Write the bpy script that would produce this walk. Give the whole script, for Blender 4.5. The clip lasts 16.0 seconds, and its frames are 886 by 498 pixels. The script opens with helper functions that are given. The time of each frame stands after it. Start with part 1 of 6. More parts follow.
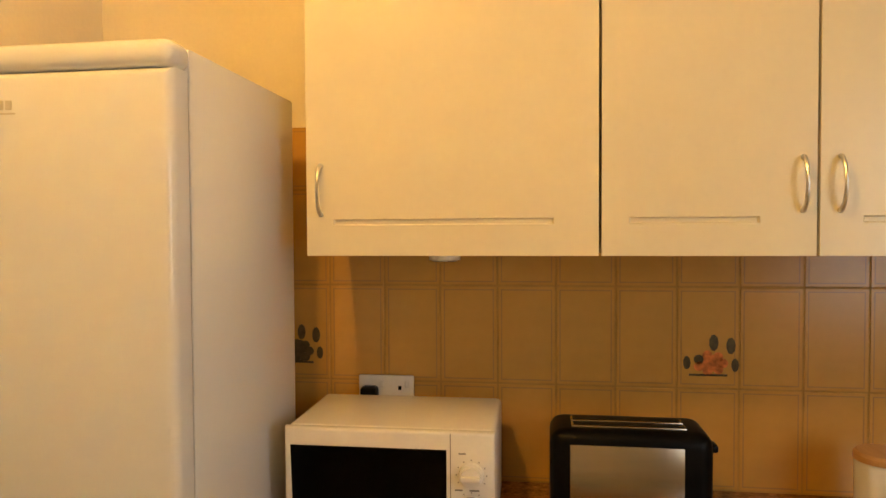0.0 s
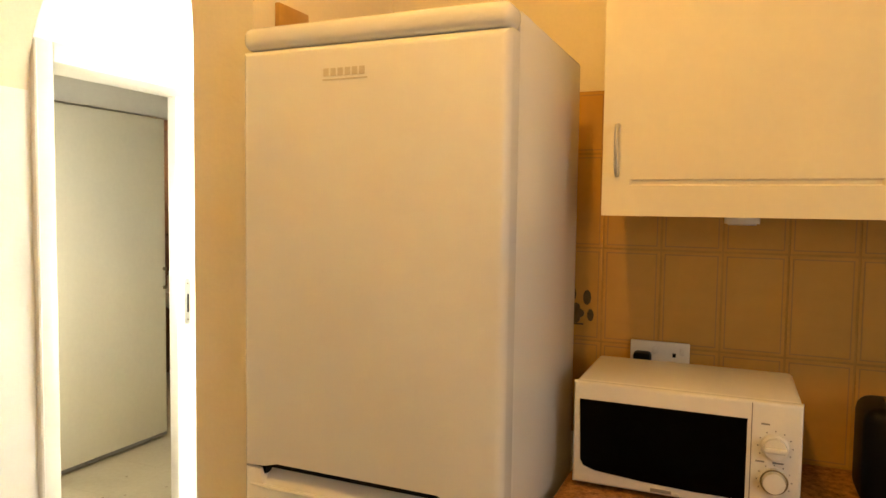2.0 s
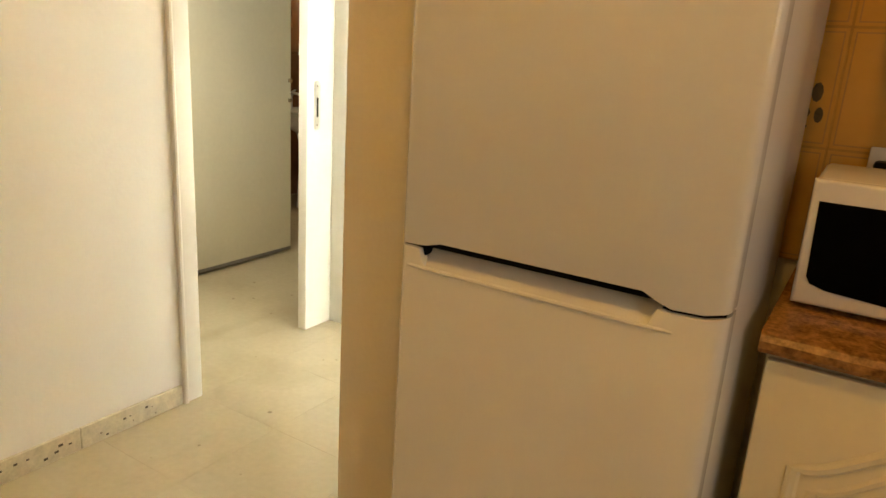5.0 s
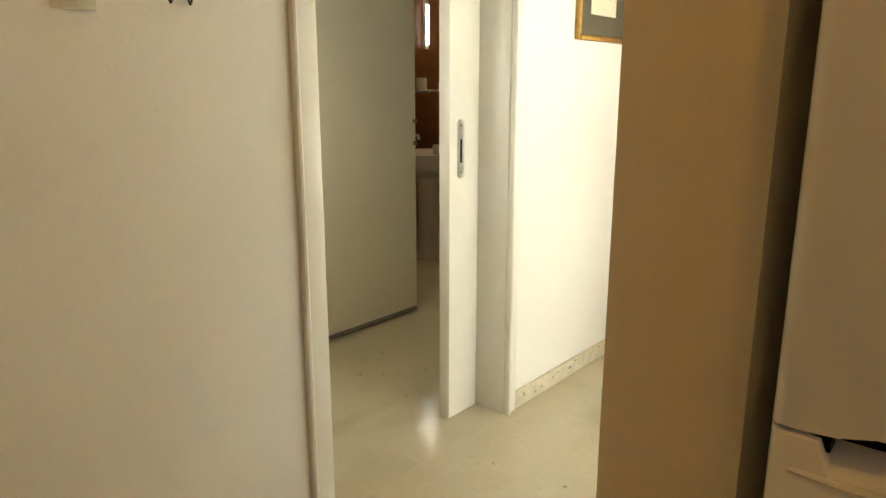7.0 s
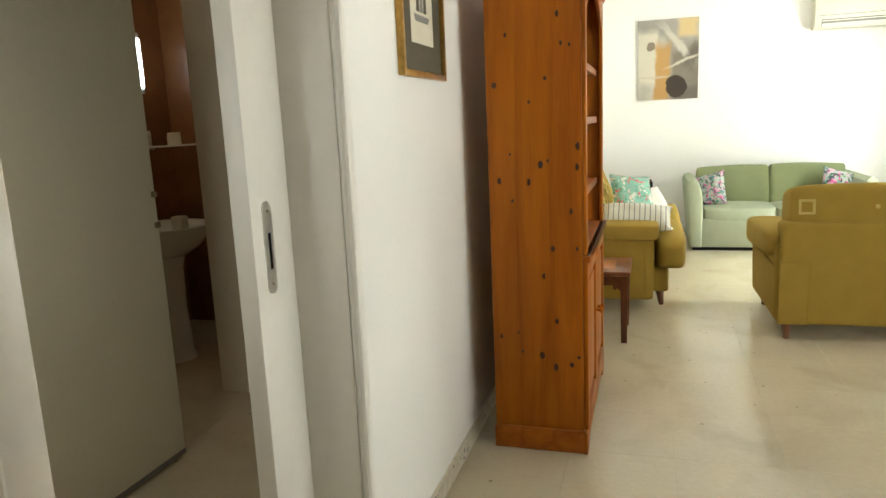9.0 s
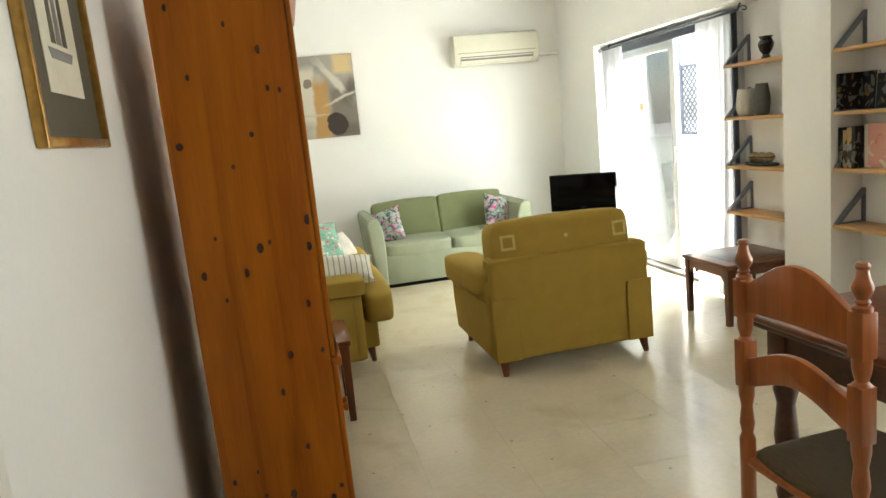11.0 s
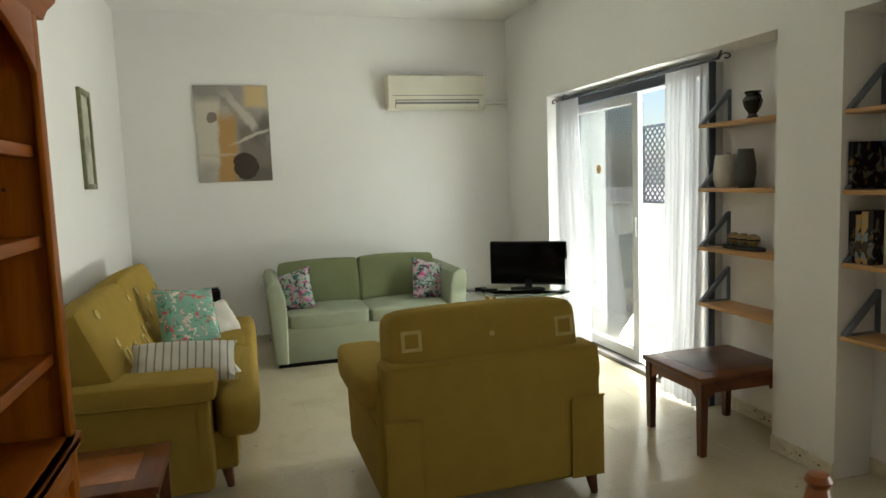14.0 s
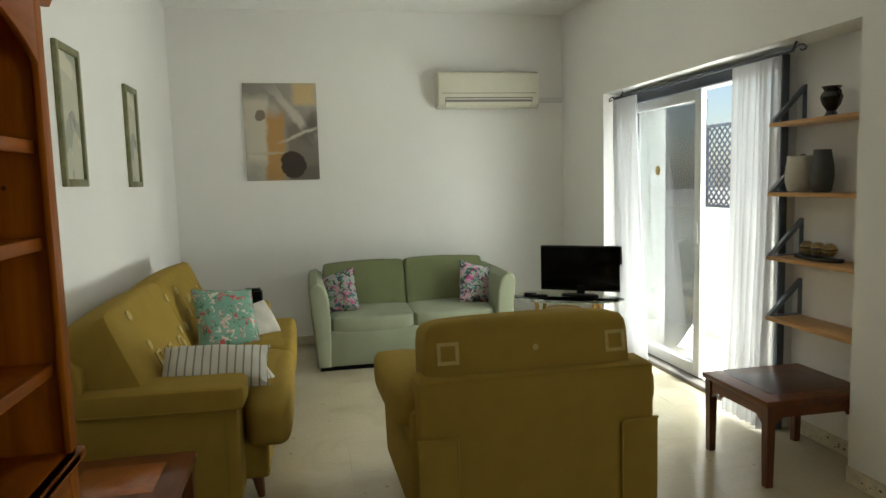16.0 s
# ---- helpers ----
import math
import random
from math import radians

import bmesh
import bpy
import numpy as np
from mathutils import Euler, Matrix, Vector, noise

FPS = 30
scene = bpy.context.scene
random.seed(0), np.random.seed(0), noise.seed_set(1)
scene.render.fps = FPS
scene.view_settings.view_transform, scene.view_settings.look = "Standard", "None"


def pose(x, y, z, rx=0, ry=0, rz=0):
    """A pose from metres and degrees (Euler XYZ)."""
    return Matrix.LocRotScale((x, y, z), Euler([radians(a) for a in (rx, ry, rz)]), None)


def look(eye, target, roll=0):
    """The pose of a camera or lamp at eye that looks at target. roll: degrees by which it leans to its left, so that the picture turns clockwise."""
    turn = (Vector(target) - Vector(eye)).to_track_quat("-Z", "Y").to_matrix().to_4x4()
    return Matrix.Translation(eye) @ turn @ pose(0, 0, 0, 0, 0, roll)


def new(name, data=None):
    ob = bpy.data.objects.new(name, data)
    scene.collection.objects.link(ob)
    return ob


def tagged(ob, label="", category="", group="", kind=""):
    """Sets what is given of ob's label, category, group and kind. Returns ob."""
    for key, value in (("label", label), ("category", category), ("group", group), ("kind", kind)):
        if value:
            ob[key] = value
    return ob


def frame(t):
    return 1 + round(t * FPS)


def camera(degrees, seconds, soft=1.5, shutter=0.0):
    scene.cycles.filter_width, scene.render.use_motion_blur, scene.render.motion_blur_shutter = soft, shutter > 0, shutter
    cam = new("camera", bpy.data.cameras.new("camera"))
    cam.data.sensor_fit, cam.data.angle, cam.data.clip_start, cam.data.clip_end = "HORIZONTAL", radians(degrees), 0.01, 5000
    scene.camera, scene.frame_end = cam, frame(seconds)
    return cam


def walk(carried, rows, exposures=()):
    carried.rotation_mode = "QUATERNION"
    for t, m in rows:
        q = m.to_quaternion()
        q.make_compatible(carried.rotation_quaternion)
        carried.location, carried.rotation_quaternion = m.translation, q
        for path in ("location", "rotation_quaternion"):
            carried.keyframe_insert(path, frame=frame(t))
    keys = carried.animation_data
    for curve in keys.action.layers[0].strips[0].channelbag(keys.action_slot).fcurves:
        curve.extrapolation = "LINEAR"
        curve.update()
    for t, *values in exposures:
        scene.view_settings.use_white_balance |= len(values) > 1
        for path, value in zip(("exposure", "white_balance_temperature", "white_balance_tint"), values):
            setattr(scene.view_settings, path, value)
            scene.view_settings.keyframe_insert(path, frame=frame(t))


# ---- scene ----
cam = camera(65.9, 16.0)
PATH = [
    (0, (0.387, 0.589, 1.547), (0.108, 2.569, 1.487), -0.3),
    (0.5, (0.338, 0.577, 1.550), (-0.185, 2.506, 1.480), 0.1),
    (1, (0.267, 0.550, 1.558), (-0.440, 2.419, 1.481), -0.0),
    (1.5, (0.206, 0.521, 1.544), (-0.580, 2.358, 1.455), -0.2),
    (2, (0.172, 0.500, 1.500), (-0.623, 2.331, 1.382), 0.8),
    (2.5, (0.148, 0.493, 1.434), (-0.658, 2.315, 1.254), 0.9),
    (3, (0.121, 0.495, 1.386), (-0.703, 2.289, 1.067), 1.3),
    (3.5, (0.090, 0.494, 1.349), (-0.768, 2.249, 0.919), 0.5),
    (3.7, (0.079, 0.496, 1.326), (-0.793, 2.235, 0.863), 1.5),
    (5.8, (-0.129, 0.705, 1.258), (-1.311, 2.200, 0.652), 2.6),
    (6, (-0.145, 0.685, 1.241), (-1.382, 2.129, 0.622), 2.1),
    (6.5, (-0.386, 0.842, 1.245), (-1.679, 2.253, 0.664), 1.4),
    (7, (-0.613, 0.985, 1.263), (-1.873, 2.470, 0.807), -0.0),
    (7.5, (-0.831, 1.152, 1.280), (-2.198, 2.546, 0.847), 2.2),
    (8, (-1.024, 1.283, 1.273), (-2.186, 2.856, 0.856), 1.1),
    (8.5, (-1.206, 1.409, 1.279), (-2.047, 3.154, 0.779), -1.7),
    (9, (-1.351, 1.577, 1.316), (-1.930, 3.457, 0.952), -2.6),
    (9.5, (-1.474, 1.734, 1.331), (-1.824, 3.655, 0.899), -1.5),
    (10, (-1.603, 1.877, 1.370), (-1.621, 3.844, 1.010), -2.0),
    (10.2, (-1.635, 1.928, 1.378), (-1.566, 3.894, 1.018), -3.2),
    (12.3, (-1.579, 2.623, 1.476), (-0.830, 4.456, 1.191), -4.4),
    (12.5, (-1.525, 2.674, 1.476), (-0.782, 4.510, 1.197), -3.8),
    (13, (-1.368, 2.812, 1.474), (-0.751, 4.706, 1.291), -0.8),
    (13.5, (-1.230, 2.979, 1.444), (-0.682, 4.894, 1.264), -2.0),
    (14, (-1.112, 3.146, 1.417), (-0.571, 5.060, 1.210), -2.1),
    (14.5, (-1.031, 3.235, 1.419), (-0.676, 5.199, 1.291), -1.3),
    (15, (-0.995, 3.295, 1.425), (-0.747, 5.275, 1.289), -1.1),
    (15.5, (-1.006, 3.312, 1.429), (-0.712, 5.285, 1.287), -1.6),
    (16, (-1.005, 3.317, 1.418), (-0.621, 5.270, 1.216), -1.6),
]
EXPOSURE = [(0.0, 4.1, 6900, 9), (2.0, 4.0, 7100, 9), (3.5, 3.8, 7400, 9), (6.0, 3.2, 7400, 7), (6.5, 2.95, 7400, 7), (7.5, 2.55, 7200, 7), (8.0, 2.4, 6900, 7), (9.0, 1.98, 6500, 9), (10.2, 1.85, 6500, 10), (12.3, 0.9, 6500, 10), (14.0, 0.38, 6500, 9), (16.0, 0.22, 6500, 8)]
walk(cam, [(t, look(eye, target, roll)) for t, eye, target, roll in PATH], EXPOSURE)

# ---- world, sun and lamps ----
world = bpy.data.worlds.new("sky_world")
scene.world = world
world.use_nodes = True
wn = world.node_tree.nodes
sky = wn.new("ShaderNodeTexSky")
sky.sky_type = "NISHITA"
sky.sun_disc = False
sky.sun_elevation = radians(74)
sky.sun_rotation = radians(119)
wn["Background"].inputs["Strength"].default_value = 0.14
world.node_tree.links.new(sky.outputs["Color"], wn["Background"].inputs["Color"])


def lamp(name, kind, energy, color, m, size=0.2, size_y=None):
    data = bpy.data.lights.new(name, kind)
    data.energy, data.color = energy, color
    if kind == "AREA":
        data.shape, data.size, data.size_y = "RECTANGLE", size, size_y or size
    elif kind == "SUN":
        data.angle = size
    else:
        data.shadow_soft_size = size
    ob = new(name, data)
    ob.matrix_world = m
    return ob


lamp("sun", "SUN", 4.0, (1.0, 0.95, 0.86), look((11, 2, 36), (2, 7, 0)), radians(0.5))
# daylight of the two east openings
lamp("sky_light_balcony", "AREA", 50, (0.91, 1.0, 0.94), look((2.1, 5.85, 1.6), (0.4, 9.0, 1.5)), 0.6, 1.7)
lamp("sky_light_patio", "AREA", 110, (0.91, 1.0, 0.94), look((2.4, 7.5, 2.6), (0.1, 7.5, 0.5)), 1.9, 1.2)
lamp("paving_light_patio", "AREA", 70, (0.97, 1.0, 0.93), look((2.15, 7.5, 0.2), (-0.4, 7.3, 2.3)), 1.7, 0.5)
lamp("sky_light_dining", "AREA", 7.8, (0.96, 1.0, 0.92), look((1.72, 3.0, 1.15), (-2.6, 2.6, 0.7)), 0.75, 1.7)
lamp("kitchen_lamp_light", "POINT", 2.25, (1.0, 0.54, 0.12), pose(-0.2, 0.95, 2.72), 0.06)
lamp("kitchen_window_light", "AREA", 0.75, (0.9, 0.96, 1.0), look((2.1, 0.3, 1.6), (-0.3, 1.4, 1.2)), 0.9, 1.0)
# fill lamp added to brighten the lobby; its source is invented
lamp("lobby_fill_light", "AREA", 0.75, (1.0, 0.97, 0.86), look((-2.65, 1.93, 1.45), (-3.0, 3.4, 0.9)), 0.45, 0.85)
lamp("bathroom_lamp_light", "POINT", 0.16, (1.0, 0.66, 0.32), pose(-3.9, 4.6, 2.2), 0.06)


# ---- materials ----
def mat(name, color, rough=0.5, metal=0.0, vary=0.08, scale=6.0, fine=60.0, bump=0.05, spec=0.5, coat=0.0, color2=None, stretch=None):
    """A surface with variation at two scales and a fine relief."""
    m = bpy.data.materials.new(name)
    m.use_nodes = True
    n, l = m.node_tree.nodes, m.node_tree.links
    b = n["Principled BSDF"]
    b.inputs["Roughness"].default_value, b.inputs["Metallic"].default_value = rough, metal
    b.inputs["Specular IOR Level"].default_value, b.inputs["Coat Weight"].default_value = spec, coat
    tc = n.new("ShaderNodeTexCoord")
    mp = n.new("ShaderNodeMapping")
    mp.inputs["Scale"].default_value = stretch or (1, 1, 1)
    l.new(tc.outputs["Object"], mp.inputs["Vector"])
    big, small = n.new("ShaderNodeTexNoise"), n.new("ShaderNodeTexNoise")
    big.inputs["Scale"].default_value, small.inputs["Scale"].default_value = scale, fine
    big.inputs["Detail"].default_value, small.inputs["Detail"].default_value = 4, 3
    for q in (big, small):
        l.new(mp.outputs["Vector"], q.inputs["Vector"])
    ramp = n.new("ShaderNodeMix")
    ramp.data_type = "RGBA"
    dark = color2 or tuple(c * (1 - 2 * vary) for c in color)
    lite = color if color2 else tuple(min(1, c * (1 + vary)) for c in color)
    ramp.inputs["A"].default_value, ramp.inputs["B"].default_value = (*dark, 1), (*lite, 1)
    add = n.new("ShaderNodeMath")
    add.operation = "MULTIPLY_ADD"
    add.inputs[1].default_value = 0.35
    l.new(small.outputs["Fac"], add.inputs[0])
    half = n.new("ShaderNodeMath")
    half.operation = "MULTIPLY"
    half.inputs[1].default_value = 0.65
    l.new(big.outputs["Fac"], half.inputs[0])
    l.new(half.outputs[0], add.inputs[2])
    sharp = n.new("ShaderNodeMapRange")
    sharp.inputs["From Min"].default_value, sharp.inputs["From Max"].default_value = 0.3, 0.7
    l.new(add.outputs[0], sharp.inputs["Value"])
    l.new(sharp.outputs[0], ramp.inputs["Factor"])
    l.new(ramp.outputs["Result"], b.inputs["Base Color"])
    if bump:
        bp = n.new("ShaderNodeBump")
        bp.inputs["Strength"].default_value, bp.inputs["Distance"].default_value = bump, 0.01
        l.new(small.outputs["Fac"], bp.inputs["Height"])
        l.new(bp.outputs["Normal"], b.inputs["Normal"])
    return m


def wood(name, light, dark, rough=0.4, along="Z", knots=0.0, scale=1.0, coat=0.2, spec=0.5):
    """Sawn timber: stretched grain, growth bands and, where wanted, round dark knots."""
    m = bpy.data.materials.new(name)
    m.use_nodes = True
    n, l = m.node_tree.nodes, m.node_tree.links
    b = n["Principled BSDF"]
    b.inputs["Roughness"].default_value, b.inputs["Coat Weight"].default_value = rough, coat
    b.inputs["Coat Roughness"].default_value, b.inputs["Specular IOR Level"].default_value = 0.25, spec
    tc, mp = n.new("ShaderNodeTexCoord"), n.new("ShaderNodeMapping")
    s = {"X": (0.6, 9, 9), "Y": (9, 0.6, 9), "Z": (9, 9, 0.6)}[along]
    mp.inputs["Scale"].default_value = tuple(v * scale for v in s)
    l.new(tc.outputs["Object"], mp.inputs["Vector"])
    g, f = n.new("ShaderNodeTexNoise"), n.new("ShaderNodeTexNoise")
    g.inputs["Scale"].default_value, f.inputs["Scale"].default_value = 1.6, 14.0
    g.inputs["Detail"].default_value, g.inputs["Distortion"].default_value = 5, 1.2
    for q in (g, f):
        l.new(mp.outputs["Vector"], q.inputs["Vector"])
    mixv = n.new("ShaderNodeMath")
    mixv.operation = "MULTIPLY_ADD"
    mixv.inputs[1].default_value = 0.3
    l.new(f.outputs["Fac"], mixv.inputs[0])
    l.new(g.outputs["Fac"], mixv.inputs[2])
    rng = n.new("ShaderNodeMapRange")
    rng.inputs["From Min"].default_value, rng.inputs["From Max"].default_value = 0.42, 0.9
    l.new(mixv.outputs[0], rng.inputs["Value"])
    c = n.new("ShaderNodeMix")
    c.data_type = "RGBA"
    c.inputs["A"].default_value, c.inputs["B"].default_value = (*light, 1), (*dark, 1)
    l.new(rng.outputs[0], c.inputs["Factor"])
    out = c.outputs["Result"]
    if knots:
        vo, km = n.new("ShaderNodeTexVoronoi"), n.new("ShaderNodeMapping")
        km.inputs["Scale"].default_value = (1, 1, 0.75)
        l.new(tc.outputs["Object"], km.inputs["Vector"])
        l.new(km.outputs["Vector"], vo.inputs["Vector"])
        vo.inputs["Scale"].default_value = knots
        kr = n.new("ShaderNodeMapRange")
        kr.inputs["From Min"].default_value, kr.inputs["From Max"].default_value = 0.10, 0.17
        kr.inputs["To Min"].default_value, kr.inputs["To Max"].default_value = 1, 0
        l.new(vo.outputs["Distance"], kr.inputs["Value"])
        k = n.new("ShaderNodeMix")
        k.data_type = "RGBA"
        k.inputs["B"].default_value = (0.03, 0.008, 0.003, 1)
        l.new(kr.outputs[0], k.inputs["Factor"])
        l.new(out, k.inputs["A"])
        out = k.outputs["Result"]
    l.new(out, b.inputs["Base Color"])
    bp = n.new("ShaderNodeBump")
    bp.inputs["Strength"].default_value, bp.inputs["Distance"].default_value = 0.08, 0.004
    l.new(f.outputs["Fac"], bp.inputs["Height"])
    l.new(bp.outputs["Normal"], b.inputs["Normal"])
    return m


def glass(name, tint=(1, 1, 1), rough=0.0):
    m = bpy.data.materials.new(name)
    m.use_nodes = True
    b = m.node_tree.nodes["Principled BSDF"]
    b.inputs["Base Color"].default_value = (*tint, 1)
    b.inputs["Roughness"].default_value, b.inputs["Transmission Weight"].default_value = rough, 1.0
    b.inputs["IOR"].default_value = 1.45
    return m


def glow(name, color, strength):
    m = bpy.data.materials.new(name)
    m.use_nodes = True
    b = m.node_tree.nodes["Principled BSDF"]
    b.inputs["Base Color"].default_value = (*color, 1)
    b.inputs["Emission Color"].default_value, b.inputs["Emission Strength"].default_value = (*color, 1), strength
    return m


M_WALL = mat("white_wall_paint", (0.84, 0.83, 0.80), 0.75, vary=0.02, scale=1.3, fine=90, bump=0.06)
M_CREAM = mat("cream_wall_paint", (0.78, 0.70, 0.55), 0.7, vary=0.03, scale=1.5, fine=90, bump=0.06)
M_CEIL = mat("ceiling_paint", (0.85, 0.84, 0.81), 0.85, vary=0.02, scale=1.0, fine=70, bump=0.05)


def terrazzo():
    """Cream terrazzo with cloudy tone from slab to slab and sparse dark stone chips, laid out in room coordinates."""
    m = mat("polished_terrazzo", (0.58, 0.515, 0.375), 0.16, vary=0.06, scale=1.7, fine=40, bump=0.012)
    n, l = m.node_tree.nodes, m.node_tree.links
    b = n["Principled BSDF"]
    geo, rnd = n.new("ShaderNodeNewGeometry"), n.new("ShaderNodeObjectInfo")
    for q in [q for q in n if q.bl_idname == "ShaderNodeMapping"]:
        l.new(geo.outputs["Position"], q.inputs["Vector"])
    vo = n.new("ShaderNodeTexVoronoi")
    vo.inputs["Scale"].default_value = 7.0
    l.new(geo.outputs["Position"], vo.inputs["Vector"])
    gate = n.new("ShaderNodeMapRange")
    gate.inputs["From Min"].default_value, gate.inputs["From Max"].default_value = 0.05, 0.065
    gate.inputs["To Min"].default_value, gate.inputs["To Max"].default_value = 0.55, 0.0
    l.new(vo.outputs["Distance"], gate.inputs["Value"])
    src = b.inputs["Base Color"].links[0].from_socket
    tone = n.new("ShaderNodeMix")
    tone.data_type, tone.blend_type = "RGBA", "MULTIPLY"
    tone.inputs["Factor"].default_value = 1.0
    shade = n.new("ShaderNodeMapRange")
    shade.inputs["To Min"].default_value, shade.inputs["To Max"].default_value = 0.985, 1.01
    l.new(rnd.outputs["Random"], shade.inputs["Value"])
    l.new(src, tone.inputs["A"])
    l.new(shade.outputs[0], tone.inputs["B"])
    chip = n.new("ShaderNodeMix")
    chip.data_type = "RGBA"
    chip.inputs["B"].default_value = (0.16, 0.12, 0.08, 1)
    l.new(gate.outputs[0], chip.inputs["Factor"])
    l.new(tone.outputs["Result"], chip.inputs["A"])
    soil, where = n.new("ShaderNodeTexNoise"), n.new("ShaderNodeMapRange")
    soil.inputs["Scale"].default_value, soil.inputs["Detail"].default_value, soil.inputs["Distortion"].default_value = 2.6, 7, 0.6
    l.new(geo.outputs["Position"], soil.inputs["Vector"])
    where.inputs["From Min"].default_value, where.inputs["From Max"].default_value = 0.52, 0.74
    where.inputs["To Min"].default_value, where.inputs["To Max"].default_value = 0.0, 0.55
    l.new(soil.outputs["Fac"], where.inputs["Value"])
    worn = n.new("ShaderNodeMix")
    worn.data_type = "RGBA"
    worn.inputs["B"].default_value = (0.40, 0.33, 0.21, 1)
    l.new(where.outputs[0], worn.inputs["Factor"])
    l.new(chip.outputs["Result"], worn.inputs["A"])
    l.new(worn.outputs["Result"], b.inputs["Base Color"])
    return m


M_FLOOR = terrazzo()
M_JOINT = mat("floor_joint", (0.45, 0.385, 0.275), 0.7, vary=0.1)
M_SKIRT = mat("terrazzo_skirting", (0.68, 0.62, 0.48), 0.3, vary=0.12, scale=25, fine=120, bump=0.02)
M_SPECK = mat("dark_stone_chip", (0.09, 0.07, 0.05), 0.3, vary=0.2)
M_GLOSS = mat("white_gloss_paint", (0.80, 0.78, 0.72), 0.32, vary=0.03, scale=3, fine=30, bump=0.02)
M_DOORP = mat("cream_door_paint", (0.80, 0.77, 0.64), 0.42, vary=0.03, scale=2, fine=40, bump=0.02)
M_FRIDGE = mat("white_enamel", (0.80, 0.79, 0.77), 0.14, vary=0.01, scale=2, fine=150, bump=0.02)
M_CUPB = mat("cream_vinyl_wrap", (0.85, 0.76, 0.55), 0.3, vary=0.02, scale=2, fine=60, bump=0.01)
M_WHITEP = mat("white_plastic", (0.78, 0.76, 0.72), 0.22, vary=0.03, scale=5, fine=90, bump=0.01)
M_BLACKG = mat("black_glass", (0.0012, 0.0012, 0.0012), 0.14, vary=0.1, bump=0.0, spec=0.06)
M_BLACKP = mat("black_plastic", (0.003, 0.003, 0.0034), 0.38, vary=0.2, bump=0.02, spec=0.1)
M_STEEL = mat("brushed_steel", (0.42, 0.37, 0.29), 0.24, 1.0, vary=0.06, scale=3, fine=90, bump=0.02, stretch=(1, 1, 20))
M_CHROME = mat("worn_chrome", (0.70, 0.69, 0.66), 0.3, 1.0, vary=0.1, scale=20)
M_LAMINATE = mat("brown_speckled_laminate", (0.46, 0.21, 0.055), 0.2, scale=55, fine=160, bump=0.01, color2=(0.10, 0.035, 0.008))
M_TILE = mat("beige_glazed_tile", (0.58, 0.325, 0.08), 0.25, vary=0.05, scale=5, fine=30, bump=0.01)
M_TILELINE = mat("brown_tile_line", (0.40, 0.22, 0.055), 0.3, vary=0.1)
M_GROUT = mat("brown_grout", (0.46, 0.26, 0.06), 0.9, vary=0.1)
M_PINE = wood("orange_pine", (0.44, 0.132, 0.003), (0.27, 0.066, 0.0015), 0.5, "Z", coat=0.03, spec=0.25)
M_PINEX = wood("orange_pine_rail", (0.40, 0.112, 0.004), (0.24, 0.055, 0.002), 0.45, "Y", coat=0.05, spec=0.3)
M_KNOT = mat("pine_knot", (0.06, 0.015, 0.004), 0.5, vary=0.3, scale=60)
M_OAK = wood("light_oak", (0.62, 0.36, 0.14), (0.42, 0.21, 0.07), 0.5, "Y")
M_MAHOG = wood("red_brown_wood", (0.18, 0.05, 0.012), (0.08, 0.021, 0.006), 0.32, "Y", coat=0.12, spec=0.35)
M_MAHOGZ = wood("red_brown_leg_wood", (0.15, 0.045, 0.014), (0.065, 0.018, 0.006), 0.35, "Z", coat=0.1, spec=0.35)
M_DARKW = wood("dark_walnut", (0.085, 0.028, 0.011), (0.04, 0.012, 0.006), 0.35, "X")
M_CHAIRW = wood("honey_chair_wood", (0.42, 0.12, 0.022), (0.23, 0.06, 0.012), 0.3, "Z", coat=0.5)
M_MUSTARD = mat("mustard_upholstery", (0.32, 0.212, 0.038), 0.92, vary=0.06, scale=9, fine=420, bump=0.25, spec=0.2)
M_MOTIF = mat("woven_pale_motif", (0.50, 0.385, 0.14), 0.95, vary=0.1, scale=60, fine=400, bump=0.2, spec=0.2)
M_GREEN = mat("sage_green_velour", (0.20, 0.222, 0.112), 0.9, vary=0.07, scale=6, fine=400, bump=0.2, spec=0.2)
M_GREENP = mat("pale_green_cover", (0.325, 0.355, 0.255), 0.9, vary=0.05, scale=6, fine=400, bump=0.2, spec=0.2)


def sheer():
    m = bpy.data.materials.new("white_sheer_cloth")
    m.use_nodes = True
    n, l = m.node_tree.nodes, m.node_tree.links
    n.remove(n["Principled BSDF"])
    d, t, c = n.new("ShaderNodeBsdfDiffuse"), n.new("ShaderNodeBsdfTranslucent"), n.new("ShaderNodeBsdfTransparent")
    d.inputs["Color"].default_value = t.inputs["Color"].default_value = (0.64, 0.64, 0.65, 1)
    a, b = n.new("ShaderNodeMixShader"), n.new("ShaderNodeMixShader")
    a.inputs[0].default_value, b.inputs[0].default_value = 0.28, 0.25
    l.new(d.outputs[0], a.inputs[1])
    l.new(t.outputs[0], a.inputs[2])
    l.new(a.outputs[0], b.inputs[1])
    l.new(c.outputs[0], b.inputs[2])
    l.new(b.outputs[0], n["Material Output"].inputs["Surface"])
    return m


